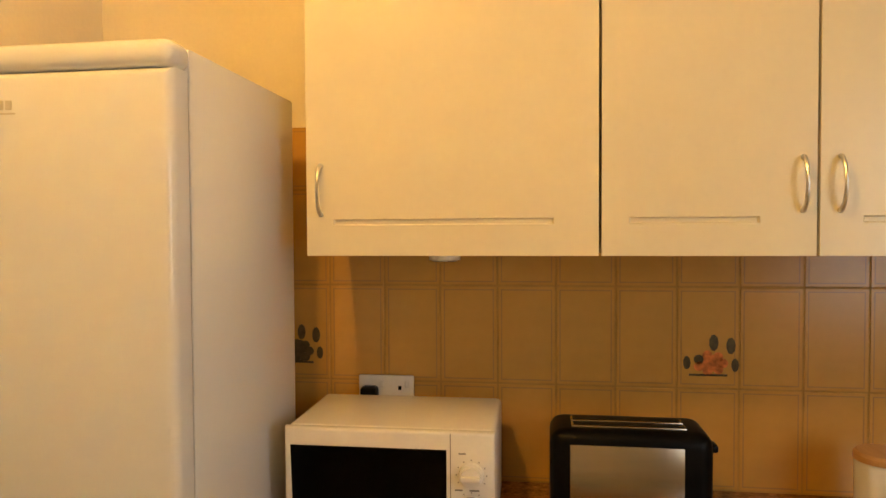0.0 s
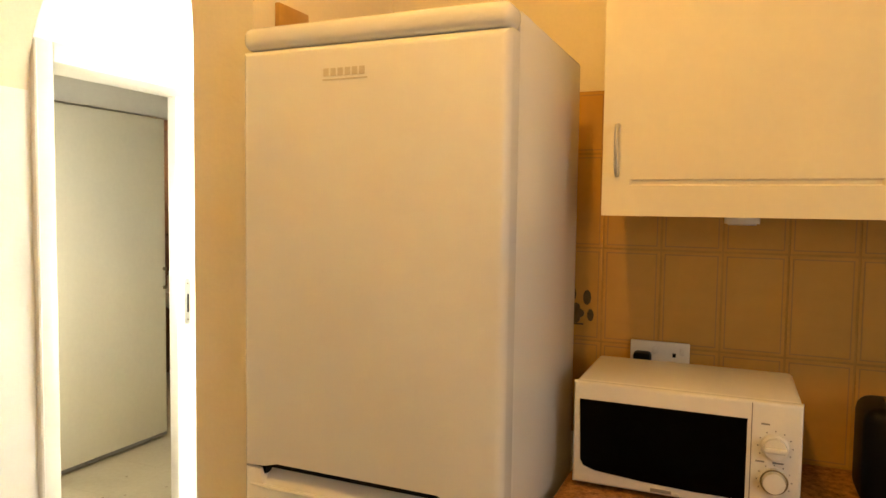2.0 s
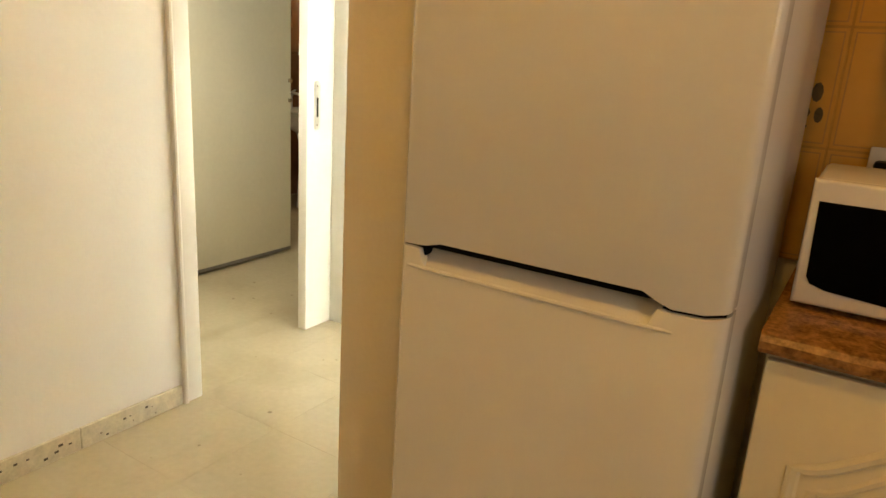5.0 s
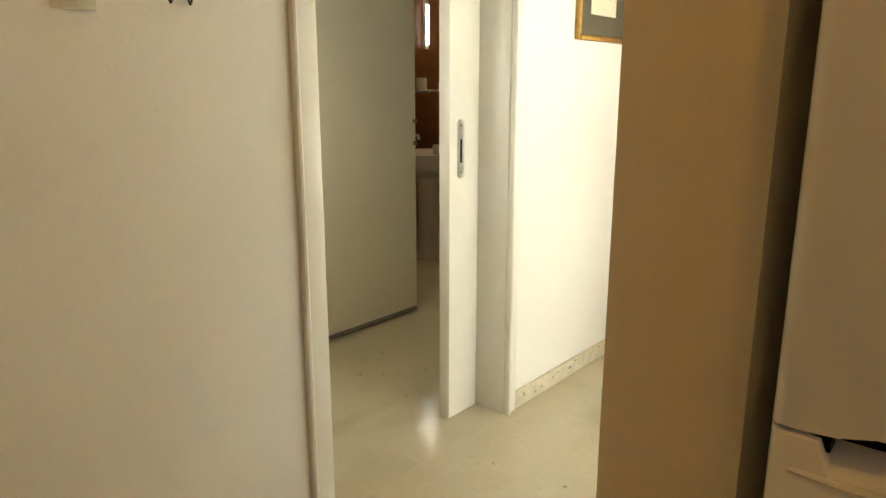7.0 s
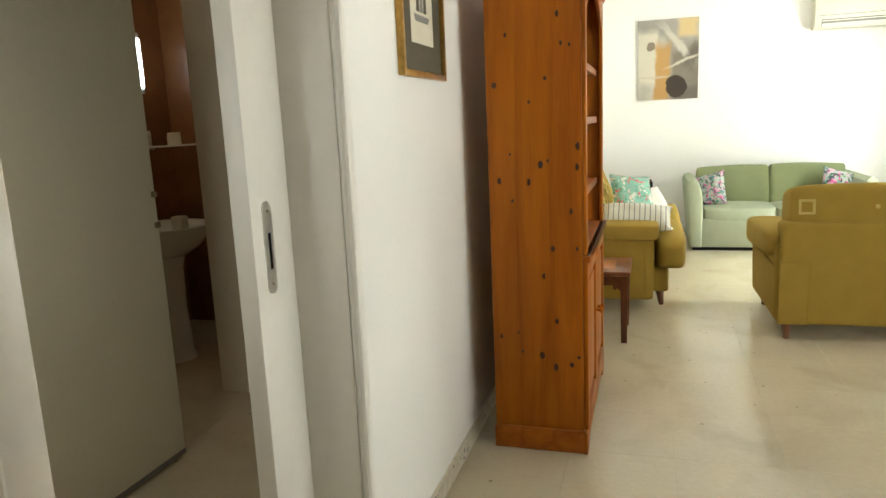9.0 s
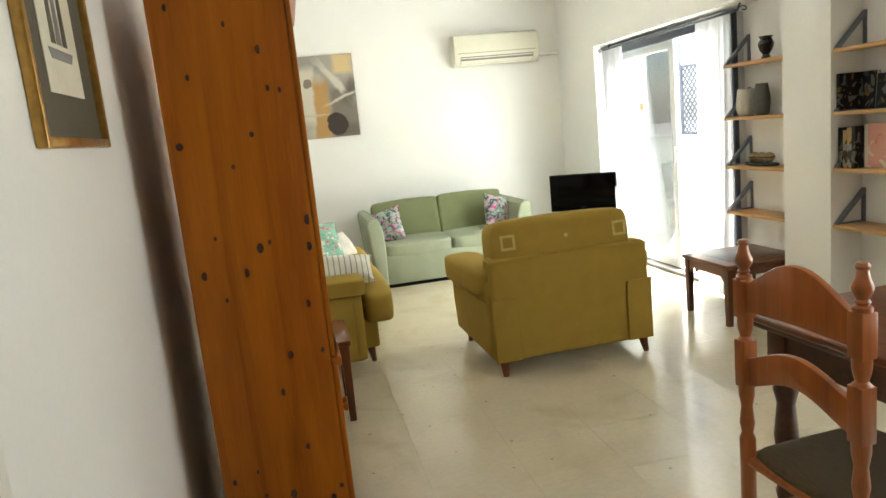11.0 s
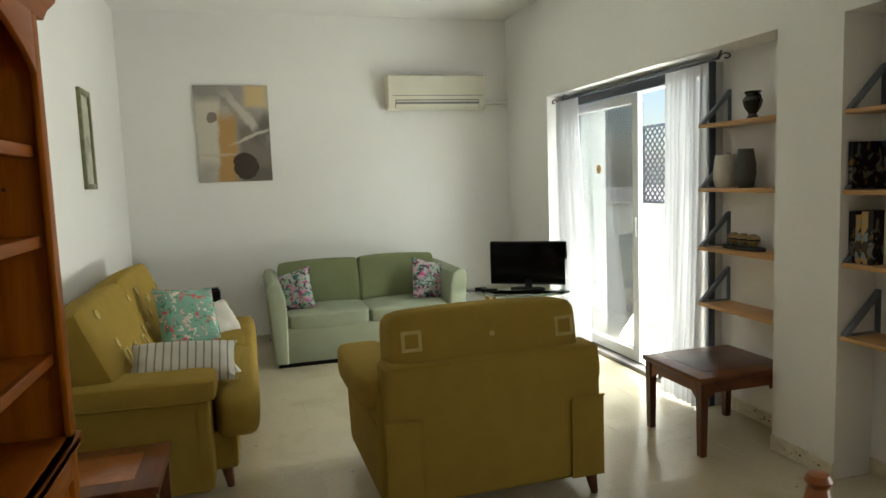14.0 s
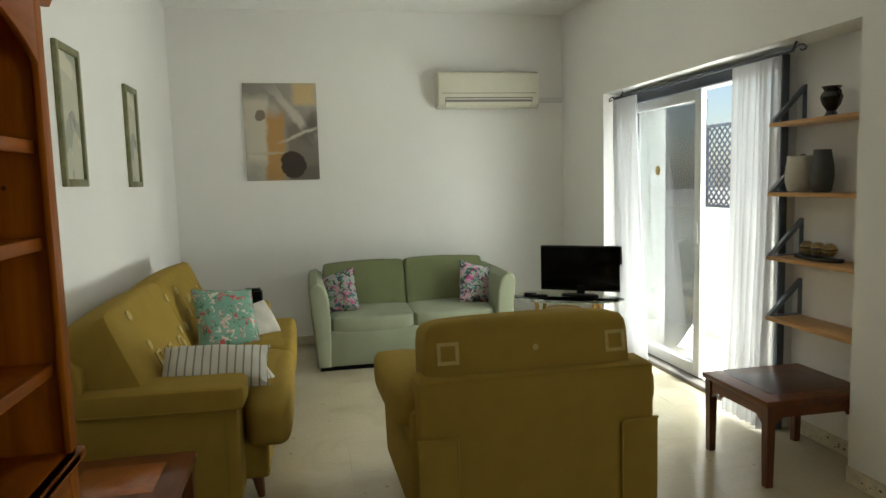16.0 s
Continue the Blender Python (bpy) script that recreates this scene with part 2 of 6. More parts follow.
M_SHEER = sheer()
M_ALU = mat("white_aluminium", (0.72, 0.73, 0.74), 0.35, 0.0, vary=0.03)
M_NAVY = mat("dark_blue_grey_paint", (0.05, 0.06, 0.085), 0.45, vary=0.15)
M_BRACKET = mat("grey_blue_iron", (0.17, 0.19, 0.23), 0.45, 0.2, vary=0.12)
M_PANE = glass("window_glass")
M_SOLAR = glass("grey_solar_glass", (0.44, 0.45, 0.455))
M_TABLEG = glass("green_tinted_glass", (0.85, 0.95, 0.9))
M_GILT = mat("gilt_frame", (0.50, 0.30, 0.08), 0.32, 0.85, vary=0.15, scale=30)
M_ACW = mat("aged_white_plastic", (0.70, 0.67, 0.55), 0.45, vary=0.04, scale=4)
M_BROWNT = mat("brown_bathroom_tile", (0.20, 0.085, 0.03), 0.3, vary=0.15, scale=8)
M_CERAMIC = mat("white_ceramic", (0.78, 0.76, 0.70), 0.15, vary=0.02, bump=0)
M_MIRROR = mat("mirror_silver", (0.85, 0.87, 0.85), 0.03, 1.0, vary=0.02, bump=0)
M_STONE = mat("pale_balcony_paving", (0.6, 0.56, 0.48), 0.7, vary=0.1)
M_RENDERW = mat("white_render", (0.80, 0.79, 0.75), 0.9, vary=0.04, scale=2, fine=80, bump=0.2)


# ---- building helpers ----
def part(name, bm, material, parent=None, label="", smooth=True):
    me = bpy.data.meshes.new(name)
    bm.normal_update()
    bm.to_mesh(me)
    bm.free()
    for mm in material if isinstance(material, (list, tuple)) else (material,):
        me.materials.append(mm)
    if smooth:
        me.polygons.foreach_set("use_smooth", [True] * len(me.polygons))
        me.set_sharp_from_angle(angle=radians(35))
    ob = new(name, me)
    if parent:
        ob.parent = parent
    return tagged(ob, label)


def thing(name, m, label, category, group="", kind=""):
    ob = new(name)
    ob.empty_display_size = 0.1
    ob.matrix_basis = m
    return tagged(ob, label, category, group, kind)


def box(x0, x1, y0, y1, z0, z1, r=0.0, seg=2, bm=None, slot=0):
    bm = bm or bmesh.new()
    made = bmesh.ops.create_cube(bm, size=1.0, matrix=Matrix.LocRotScale(((x0 + x1) / 2, (y0 + y1) / 2, (z0 + z1) / 2), None, (abs(x1 - x0), abs(y1 - y0), abs(z1 - z0))))
    vs = made["verts"]
    if slot:
        for f in {f for v in vs for f in v.link_faces}:
            f.material_index = slot
    if r:
        bmesh.ops.bevel(bm, geom=list({e for v in vs for e in v.link_edges}), offset=min(r, 0.49 * min(abs(x1 - x0), abs(y1 - y0), abs(z1 - z0))), segments=seg, affect="EDGES", profile=0.5)
    return bm


def lathe(profile, n=20, bm=None, m=None):
    """A turned body from (radius, height) pairs."""
    bm = bm or bmesh.new()
    rings = [[bm.verts.new((r * math.cos(2 * math.pi * i / n), r * math.sin(2 * math.pi * i / n), z)) for i in range(n)] for r, z in profile]
    for a, b in zip(rings, rings[1:]):
        for i in range(n):
            bm.faces.new((a[i], a[(i + 1) % n], b[(i + 1) % n], b[i]))
    bm.faces.new(list(reversed(rings[0])))
    bm.faces.new(rings[-1])
    if m:
        bmesh.ops.transform(bm, matrix=m, verts=[v for r in rings for v in r])
    return bm


def tube(points, radius, n=8, bm=None):
    """A round bar along points."""
    bm = bm or bmesh.new()
    pts = [Vector(p) for p in points]
    rings = []
    for i, p in enumerate(pts):
        d = (pts[min(i + 1, len(pts) - 1)] - pts[max(i - 1, 0)]).normalized()
        u = d.orthogonal().normalized() if not rings else (side - d * side.dot(d)).normalized()
        side = u
        w = d.cross(u)
        rad = radius[i] if isinstance(radius, (list, tuple)) else radius
        rings.append([bm.verts.new(p + rad * (u * math.cos(2 * math.pi * k / n) + w * math.sin(2 * math.pi * k / n))) for k in range(n)])
    for a, b in zip(rings, rings[1:]):
        for k in range(n):
            bm.faces.new((a[k], a[(k + 1) % n], b[(k + 1) % n], b[k]))
    bm.faces.new(list(reversed(rings[0])))
    bm.faces.new(rings[-1])
    return bm


def slab(outline, z0, z1, r=0.0, bm=None, plane="XY", seg=2):
    """A plate from an outline; plane tells which axes the outline runs in, z0 to z1 along the third."""
    bm = bm or bmesh.new()
    put = {"XY": lambda a, b, c: (a, b, c), "XZ": lambda a, b, c: (a, c, b), "YZ": lambda a, b, c: (c, a, b)}[plane]
    low = [bm.verts.new(put(a, b, z0)) for a, b in outline]
    top = [bm.verts.new(put(a, b, z1)) for a, b in outline]
    k = len(outline)
    fs = [bm.faces.new(low), bm.faces.new(top)]
    for i in range(k):
        fs.append(bm.faces.new((low[i], low[(i + 1) % k], top[(i + 1) % k], top[i])))
    bmesh.ops.recalc_face_normals(bm, faces=fs)
    if r:
        es = list(fs[0].edges) + list(fs[1].edges)
        bmesh.ops.bevel(bm, geom=es, offset=r, segments=seg, affect="EDGES", profile=0.5)
    return bm


def puff(sx, sy, sz, m=None, soft=0.35, bulge=0.12, n=10, bm=None, pinch=0.0):
    """A stuffed block: rounded edges and swollen faces; pinch draws the corners out as on a loose cushion."""
    bm = bm or bmesh.new()
    made = bmesh.ops.create_cube(bm, size=2.0)
    vs = made["verts"]
    es = list({e for v in vs for e in v.link_edges})
    bmesh.ops.subdivide_edges(bm, edges=es, cuts=n, use_grid_fill=True)
    vs = [v for v in bm.verts if not v.tag]
    for v in vs:
        v.tag = True
        p = v.co.copy()
        a, b, c = (abs(t) for t in p)
        e = 2 + 2 / max(soft, 0.01)
        k = (a ** e + b ** e + c ** e) ** (1 / e)
        q = p / max(k, 1e-6)
        q = Vector((q.x * (1 + bulge * (1 - p.y ** 2) * (1 - p.z ** 2)), q.y * (1 + bulge * (1 - p.x ** 2) * (1 - p.z ** 2)), q.z * (1 + bulge * 2 * (1 - p.x ** 2) * (1 - p.y ** 2))))
        if pinch:
            edge = max(abs(p.x), abs(p.y))
            q.z *= 1 - pinch * edge ** 3
            t = 1 + 0.10 * (abs(p.x * p.y)) ** 2
            q.x *= t
            q.y *= t
        co = Vector((q.x * sx / 2, q.y * sy / 2, q.z * sz / 2))
        v.co = m @ co if m else co
    return bm


def wall(name, label, boxes, material):
    bm = bmesh.new()
    for b in boxes:
        box(*b, bm=bm)
    return tagged(part(name, bm, material, smooth=False), label, "wall", kind="structure")


# ---- the large structure ----
W, E, N = -2.05, 1.35, 9.40
BACK = 1.56
TOP = 2.88
floor = tagged(part("floor", box(1.76, 2.3, -1.6, 2.4, -0.12, -0.002, bm=box(-4.6, 1.76, -1.6, 9.5, -0.12, -0.002)), M_JOINT, smooth=False), "polished cream terrazzo floor slabs with a soft sheen", "floor", kind="structure")
ceiling = tagged(part("ceiling", box(2.0, 2.45, -1.6, 2.6, TOP, TOP + 0.15, bm=box(-4.6, 2.0, -1.6, 9.6, TOP, TOP + 0.15)), M_CEIL, smooth=False), "plain white painted ceiling", "ceiling", kind="structure")
# west wall with the lobby doorway (y 2.165 to 3.05, head 1.99)
wall("wall_west", "white painted plaster wall", [(W - 0.2, W, -1.6, 2.125, 0, TOP), (W - 0.2, W, 2.125, 3.09, 2.03, TOP), (W - 0.2, W, 3.09, 4.60, 0, TOP), (W - 0.2, W - 0.03, 4.60, 9.6, 0, TOP)], M_WALL)
wall("wall_north", "white painted plaster wall behind the sofa", [(W - 0.03, 2.0, N, N + 0.2, 0, TOP)], M_WALL)
# east wall: patio recess y 5.90 to 8.50, niche y 4.765 to 5.52, dining window y 2.60 to 4.665
wall("wall_east", "white painted plaster wall with a recess and a niche", [
    (E, 1.9, 8.50, N, 0, TOP), (E, 1.9, 5.90, 8.50, 2.06, TOP), (BACK, 1.76, 8.42, 8.50, 0, 2.06), (BACK, 1.76, 5.90, 6.55, 0, 2.06), (BACK, 1.76, 6.55, 8.42, 2.02, 2.06),
    (E, 1.76, 5.52, 5.90, 0, TOP), (BACK, 1.76, 4.765, 5.52, 0, TOP), (E, BACK, 4.765, 5.52, 2.05, TOP), (E, 1.76, 4.665, 4.765, 0, TOP), (E + 0.06, 1.76, 2.60, 4.665, 2.04, TOP), (E, 1.76, 2.45, 2.60, 0, TOP)], M_WALL)
wall("wall_kitchen_back", "plaster wall between kitchen and dining room", [(-0.80, 2.4, 2.335, 2.47, 0, TOP)], M_CREAM)
wall("wall_kitchen_south", "cream kitchen wall", [(-2.2, 2.6, -1.6, -1.45, 0, TOP)], M_CREAM)
wall("wall_kitchen_east", "cream kitchen wall", [(2.25, 2.4, -1.45, 2.335, 0, TOP)], M_CREAM)


def arch_wall():
    """The cream partition beside the fridge and the thick round arch that springs from it to the west wall."""
    bm = box(-0.965, -0.80, 1.70, 2.47, 0, TOP)
    cx, cz, rad, y0, y1 = -1.5075, 1.88, 0.5425, 1.70, 2.08
    n = 28
    arc = [(cx + rad * math.cos(math.pi * i / n), cz + rad * math.sin(math.pi * i / n)) for i in range(n + 1)]
    for (xa, za), (xb, zb) in zip(arc, arc[1:]):
        f, b = [], []
        for y, row in ((y0, f), (y1, b)):
            row += [bm.verts.new((xa, y, za)), bm.verts.new((xb, y, zb)), bm.verts.new((xb, y, TOP)), bm.verts.new((xa, y, TOP))]
        bm.faces.new(f)
        bm.faces.new(list(reversed(b)))
        bm.faces.new((f[1], f[0], b[0], b[1]))
    bmesh.ops.remove_doubles(bm, verts=list(bm.verts), dist=0.0005)
    bmesh.ops.recalc_face_normals(bm, faces=list(bm.faces))
    return tagged(part("wall_arch", bm, M_CREAM), "cream plaster partition with a round arch", "wall", kind="structure")


arch_wall()
# lobby and bathroom behind the doorway
# the hole in the south end is cut for the added window
wall("wall_lobby", "cream lobby walls", [(-3.34, -2.9, 1.9, 2.02, 0, TOP), (-2.4, W - 0.2, 1.9, 2.02, 0, TOP), (-2.9, -2.4, 1.9, 2.02, 0, 1.0), (-2.9, -2.4, 1.9, 2.02, 1.9, TOP), (-3.34, -3.25, 2.02, 3.72, 0, TOP), (-3.34, -3.25, 3.72, 4.45, 2.06, TOP), (-3.465, -3.25, 4.45, 5.598, 0, TOP), (-3.25, W - 0.2, 4.58, 4.68, 0, TOP)], M_CREAM)
wall("wall_bathroom", "brown tiled bathroom walls", [(-4.6, -4.5, 2.6, 5.7, 0, TOP), (-4.5, -3.34, 5.6, 5.7, 0, TOP), (-4.5, -3.34, 2.6, 2.7, 0, TOP)], M_BROWNT)


# ---- pattern materials ----
def blotches(name, base, colors, scale, rough=0.9, size=0.42):
    """Printed cloth or paper: base colour with scattered irregular blotches in several colours."""
    m = mat(name, base, rough, vary=0.04, scale=8, fine=300, bump=0.1, spec=0.2)
    n, l = m.node_tree.nodes, m.node_tree.links
    b = n["Principled BSDF"]
    out = b.inputs["Base Color"].links[0].from_socket
    tc = n.new("ShaderNodeTexCoord")
    for i, c in enumerate(colors):
        mp, no = n.new("ShaderNodeMapping"), n.new("ShaderNodeTexNoise")
        mp.inputs["Location"].default_value = (3.1 * i + 1, 7.7 * i, 2.3 * i)
        no.inputs["Scale"].default_value, no.inputs["Detail"].default_value, no.inputs["Distortion"].default_value = scale, 1.5, 0.8
        l.new(tc.outputs["Object"], mp.inputs["Vector"])
        l.new(mp.outputs["Vector"], no.inputs["Vector"])
        g = n.new("ShaderNodeMapRange")
        g.inputs["From Min"].default_value, g.inputs["From Max"].default_value = 1 - size, 1 - size + 0.03
        l.new(no.outputs["Fac"], g.inputs["Value"])
        mx = n.new("ShaderNodeMix")
        mx.data_type = "RGBA"
        mx.inputs["B"].default_value = (*c, 1)
        l.new(g.outputs[0], mx.inputs["Factor"])
        l.new(out, mx.inputs["A"])
        out = mx.outputs["Result"]
    l.new(out, b.inputs["Base Color"])
    return m


def stripes(name, base, line, scale, axis="X"):
    m = mat(name, base, 0.9, vary=0.04, scale=8, fine=300, bump=0.12, spec=0.2)
    n, l = m.node_tree.nodes, m.node_tree.links
    b = n["Principled BSDF"]
    tc, wv = n.new("ShaderNodeTexCoord"), n.new("ShaderNodeTexWave")
    wv.bands_direction = axis
    wv.inputs["Scale"].default_value, wv.inputs["Distortion"].default_value = scale, 0.6
    wv.inputs["Detail"].default_value = 2
    l.new(tc.outputs["Object"], wv.inputs["Vector"])
    g = n.new("ShaderNodeMapRange")
    g.inputs["From Min"].default_value, g.inputs["From Max"].default_value = 0.86, 0.93
    l.new(wv.outputs["Fac"], g.inputs["Value"])
    mx = n.new("ShaderNodeMix")
    mx.data_type = "RGBA"
    mx.inputs["B"].default_value = (*line, 1)
    l.new(b.inputs["Base Color"].links[0].from_socket, mx.inputs["A"])
    l.new(g.outputs[0], mx.inputs["Factor"])
    l.new(mx.outputs["Result"], b.inputs["Base Color"])
    return m


M_TROPIC = blotches("tropical_print", (0.40, 0.45, 0.40), [(0.13, 0.28, 0.16), (0.05, 0.18, 0.20), (0.50, 0.10, 0.26), (0.58, 0.30, 0.40), (0.07, 0.08, 0.09)], 22, size=0.43)
M_FLORAL = blotches("turquoise_floral_print", (0.19, 0.36, 0.28), [(0.09, 0.22, 0.14), (0.60, 0.40, 0.34), (0.58, 0.55, 0.46), (0.55, 0.10, 0.11)], 27, size=0.375)
M_STRIPE = stripes("striped_linen", (0.62, 0.60, 0.52), (0.24, 0.23, 0.21), 9, "X")
M_ARTY = mat("ochre_paint", (0.56, 0.34, 0.12), 0.7, vary=0.25, scale=7, fine=40)
M_ARTG = mat("slate_paint", (0.40, 0.38, 0.35), 0.7, vary=0.2, scale=9, fine=40)
M_PRINT = blotches("faded_print", (0.52, 0.52, 0.42), [(0.36, 0.38, 0.30), (0.60, 0.58, 0.46)], 5, 0.5, size=0.42)
M_OLIVE = mat("olive_gilt_frame", (0.22, 0.22, 0.11), 0.4, 0.3, vary=0.15, scale=25)
M_BOOKDARK = blotches("dark_book_cover", (0.012, 0.012, 0.014), [(0.05, 0.07, 0.09), (0.16, 0.15, 0.13), (0.20, 0.11, 0.03)], 16, 0.4, size=0.37)
M_BOOKFIRE = blotches("brown_book_cover", (0.16, 0.08, 0.03), [(0.50, 0.30, 0.08), (0.05, 0.02, 0.02), (0.45, 0.10, 0.05)], 12, 0.4, size=0.42)
M_BOOKPINK = blotches("coral_book_cover", (0.70, 0.36, 0.28), [(0.72, 0.62, 0.50), (0.60, 0.20, 0.15)], 12, 0.5, size=0.38)
M_BOOKMIX = blotches("yellow_grey_book_spine", (0.42, 0.27, 0.11), [(0.60, 0.26, 0.05), (0.05, 0.04, 0.03), (0.20, 0.26, 0.30)], 16, 0.5, size=0.42)
M_PAPER = mat("book_pages", (0.72, 0.68, 0.60), 0.9, vary=0.06)
M_CLAYW = mat("white_stoneware", (0.56, 0.53, 0.46), 0.7, vary=0.08, scale=12, fine=90, bump=0.15)
M_CLAYG = mat("grey_stoneware", (0.10, 0.105, 0.10), 0.7, vary=0.12, scale=12, fine=90, bump=0.15)
M_CLAYB = mat("black_glazed_pottery", (0.012, 0.011, 0.011), 0.25, vary=0.3, scale=20)
M_GOLD = mat("bronze_gilt_ball", (0.40, 0.30, 0.14), 0.35, 0.7, vary=0.4, scale=40)
M_RUSH = mat("dark_woven_rush", (0.10, 0.07, 0.03), 0.85, vary=0.25, scale=30, fine=160, bump=0.5, stretch=(1, 12, 1))
M_GREYM = mat("printed_grey_marking", (0.22, 0.21, 0.20), 0.5, vary=0.05)
M_MOUNT = mat("dark_picture_mount", (0.10, 0.085, 0.055), 0.8, vary=0.06)
M_CARD = mat("cream_card", (0.68, 0.64, 0.52), 0.8, vary=0.05)
M_ROSE = mat("orange_rose_print", (0.68, 0.20, 0.04), 0.3, vary=0.25, scale=60)
M_LEAFP = mat("green_leaf_print", (0.10, 0.075, 0.03), 0.3, vary=0.2, scale=60)
M_BULB = glow("lit_bulb", (1.0, 0.85, 0.6), 12)
M_TUBE = glow("lit_mirror_tube", (0.85, 0.95, 1.0), 5)


# ---- doorway, skirting, window ----
def door_frame():
    t = thing("door_1", pose(0, 0, 0), "white gloss painted door frame around an open lobby doorway", "door frame", kind="structure")
    # near architrave, head architrave, far architrave (rounded bead)
    for n, b in (("architrave", (W, W + 0.016, 2.085, 2.165, 0, 2.06)), ("architrave", (W, W + 0.016, 3.05, 3.11, 0, 2.06)), ("head_architrave", (W, W + 0.016, 2.165, 3.05, 1.99, 2.06))):
        part(n, box(*b, r=0.006), M_GLOSS, t)
    part("bead", tube([(W + 0.016, 3.062, 0), (W + 0.016, 3.062, 2.05)], 0.011), M_GLOSS, t)
    part("bead", tube([(W + 0.014, 2.094, 0), (W + 0.014, 2.094, 2.05)], 0.009), M_GLOSS, t)
    # linings
    part("lining", box(W - 0.2, W, 2.125, 2.165, 0, 1.99, r=0.003), M_GLOSS, t)
    part("lining", box(W - 0.2, W, 3.05, 3.09, 0, 1.99, r=0.003), M_GLOSS, t)
    part("head_lining", box(W - 0.2, W, 2.165, 3.05, 1.99, 2.03, r=0.003), M_GLOSS, t)
    # post that stands out from the far lining, with the strike plate on it
    post = part("closing_post", box(W - 0.19, W - 0.14, 2.88, 3.052, 0, 1.99, r=0.004), M_GLOSS, t)
    plate = part("strike_plate", slab([(2.942 + 0.019 * math.cos(a), 1.05 + (0.089 if math.sin(a) > 0 else -0.089) + 0.019 * math.sin(a)) for a in [2 * math.pi * (k + 0.5) / 20 for k in range(20)]], W - 0.1405, W - 0.137, plane="YZ"), M_CHROME, post, "worn chrome strike plate")
    part("latch_hole", box(W - 0.138, W - 0.1362, 2.938, 2.948, 1.0, 1.085), M_BLACKP, post)
    for z in (0.965, 1.135):
        part("screw", lathe([(0.004, 0), (0.0035, 0.0012), (0.0, 0.0013)], 8, m=pose(W - 0.1372, 2.942, z, 0, 90, 0)), M_STEEL, post)
    return t


door_frame()


def lobby_door():
    t = thing("lobby_door", pose(-3.215, 2.93, 0.012), "flat cream painted flush door, slid open in the lobby", "door", kind="structure")
    part("door_leaf", box(-0.02, 0.02, 0, 0.865, 0, 2.025, r=0.004), M_DOORP, t)
    part("kick_strip", box(0.0205, 0.023, 0.005, 0.86, 0.002, 0.022), M_GREYM, t)
    for z in (1.07, 0.95):
        part("door_bolt", box(0.02, 0.034, 0.84, 0.863, z, z + 0.022, r=0.003), M_STEEL, t)
    return t


lobby_door()
part("pelmet", box(-3.25, -3.225, 2.4, 4.45, 2.05, 2.2, r=0.004), M_GLOSS, tagged(thing("door_track_cover", pose(0, 0, 0), "cream painted board over the sliding door track", "board", kind="structure"), ""))


def skirting(name, runs):
    t = thing(name, pose(0, 0, 0), "speckled cream terrazzo skirting tiles", "skirting", kind="structure")
    rs = random.Random(5)
    for axis, fixed, a, b, face in runs:
        n = max(1, round(abs(b - a) / 0.4))
        for i in range(n):
            p, q = a + (b - a) * i / n + 0.0012, a + (b - a) * (i + 1) / n - 0.0012
            lo, hi = sorted((fixed, fixed + face * 0.011))
            bx = (lo, hi, p, q, 0, 0.075) if axis == "Y" else (p, q, lo, hi, 0, 0.075)
            bm = box(*bx, r=0.002, seg=1)
            for _ in range(8):
                u, z, s = rs.uniform(p + 0.02, q - 0.02), rs.uniform(0.012, 0.062), rs.uniform(0.0018, 0.0065)
                f = fixed + face * 0.0113
                c = (f - 0.0008, f + 0.0002, u - s, u + s * 1.3, z - s * 0.7, z + s * 0.7) if axis == "Y" else (u - s, u + s * 1.3, f - 0.0008, f + 0.0002, z - s * 0.7, z + s * 0.7)
                box(*c, bm=bm, slot=1)
            part("skirting_tile", bm, [M_SKIRT, M_SPECK], t, smooth=False)


skirting("baseboard", [("Y", W, -1.4, 2.083, 1), ("Y", W, 3.112, 4.6, 1), ("Y", W - 0.03, 4.62, N, 1), ("X", N, W - 0.03, E, -1), ("Y", E, 8.50, N, -1), ("Y", BACK, 5.90, 6.55, -1), ("Y", E, 5.52, 5.90, -1), ("Y", BACK, 4.765, 5.52, -1), ("X", 2.02, -3.2, W - 0.2, 1)])


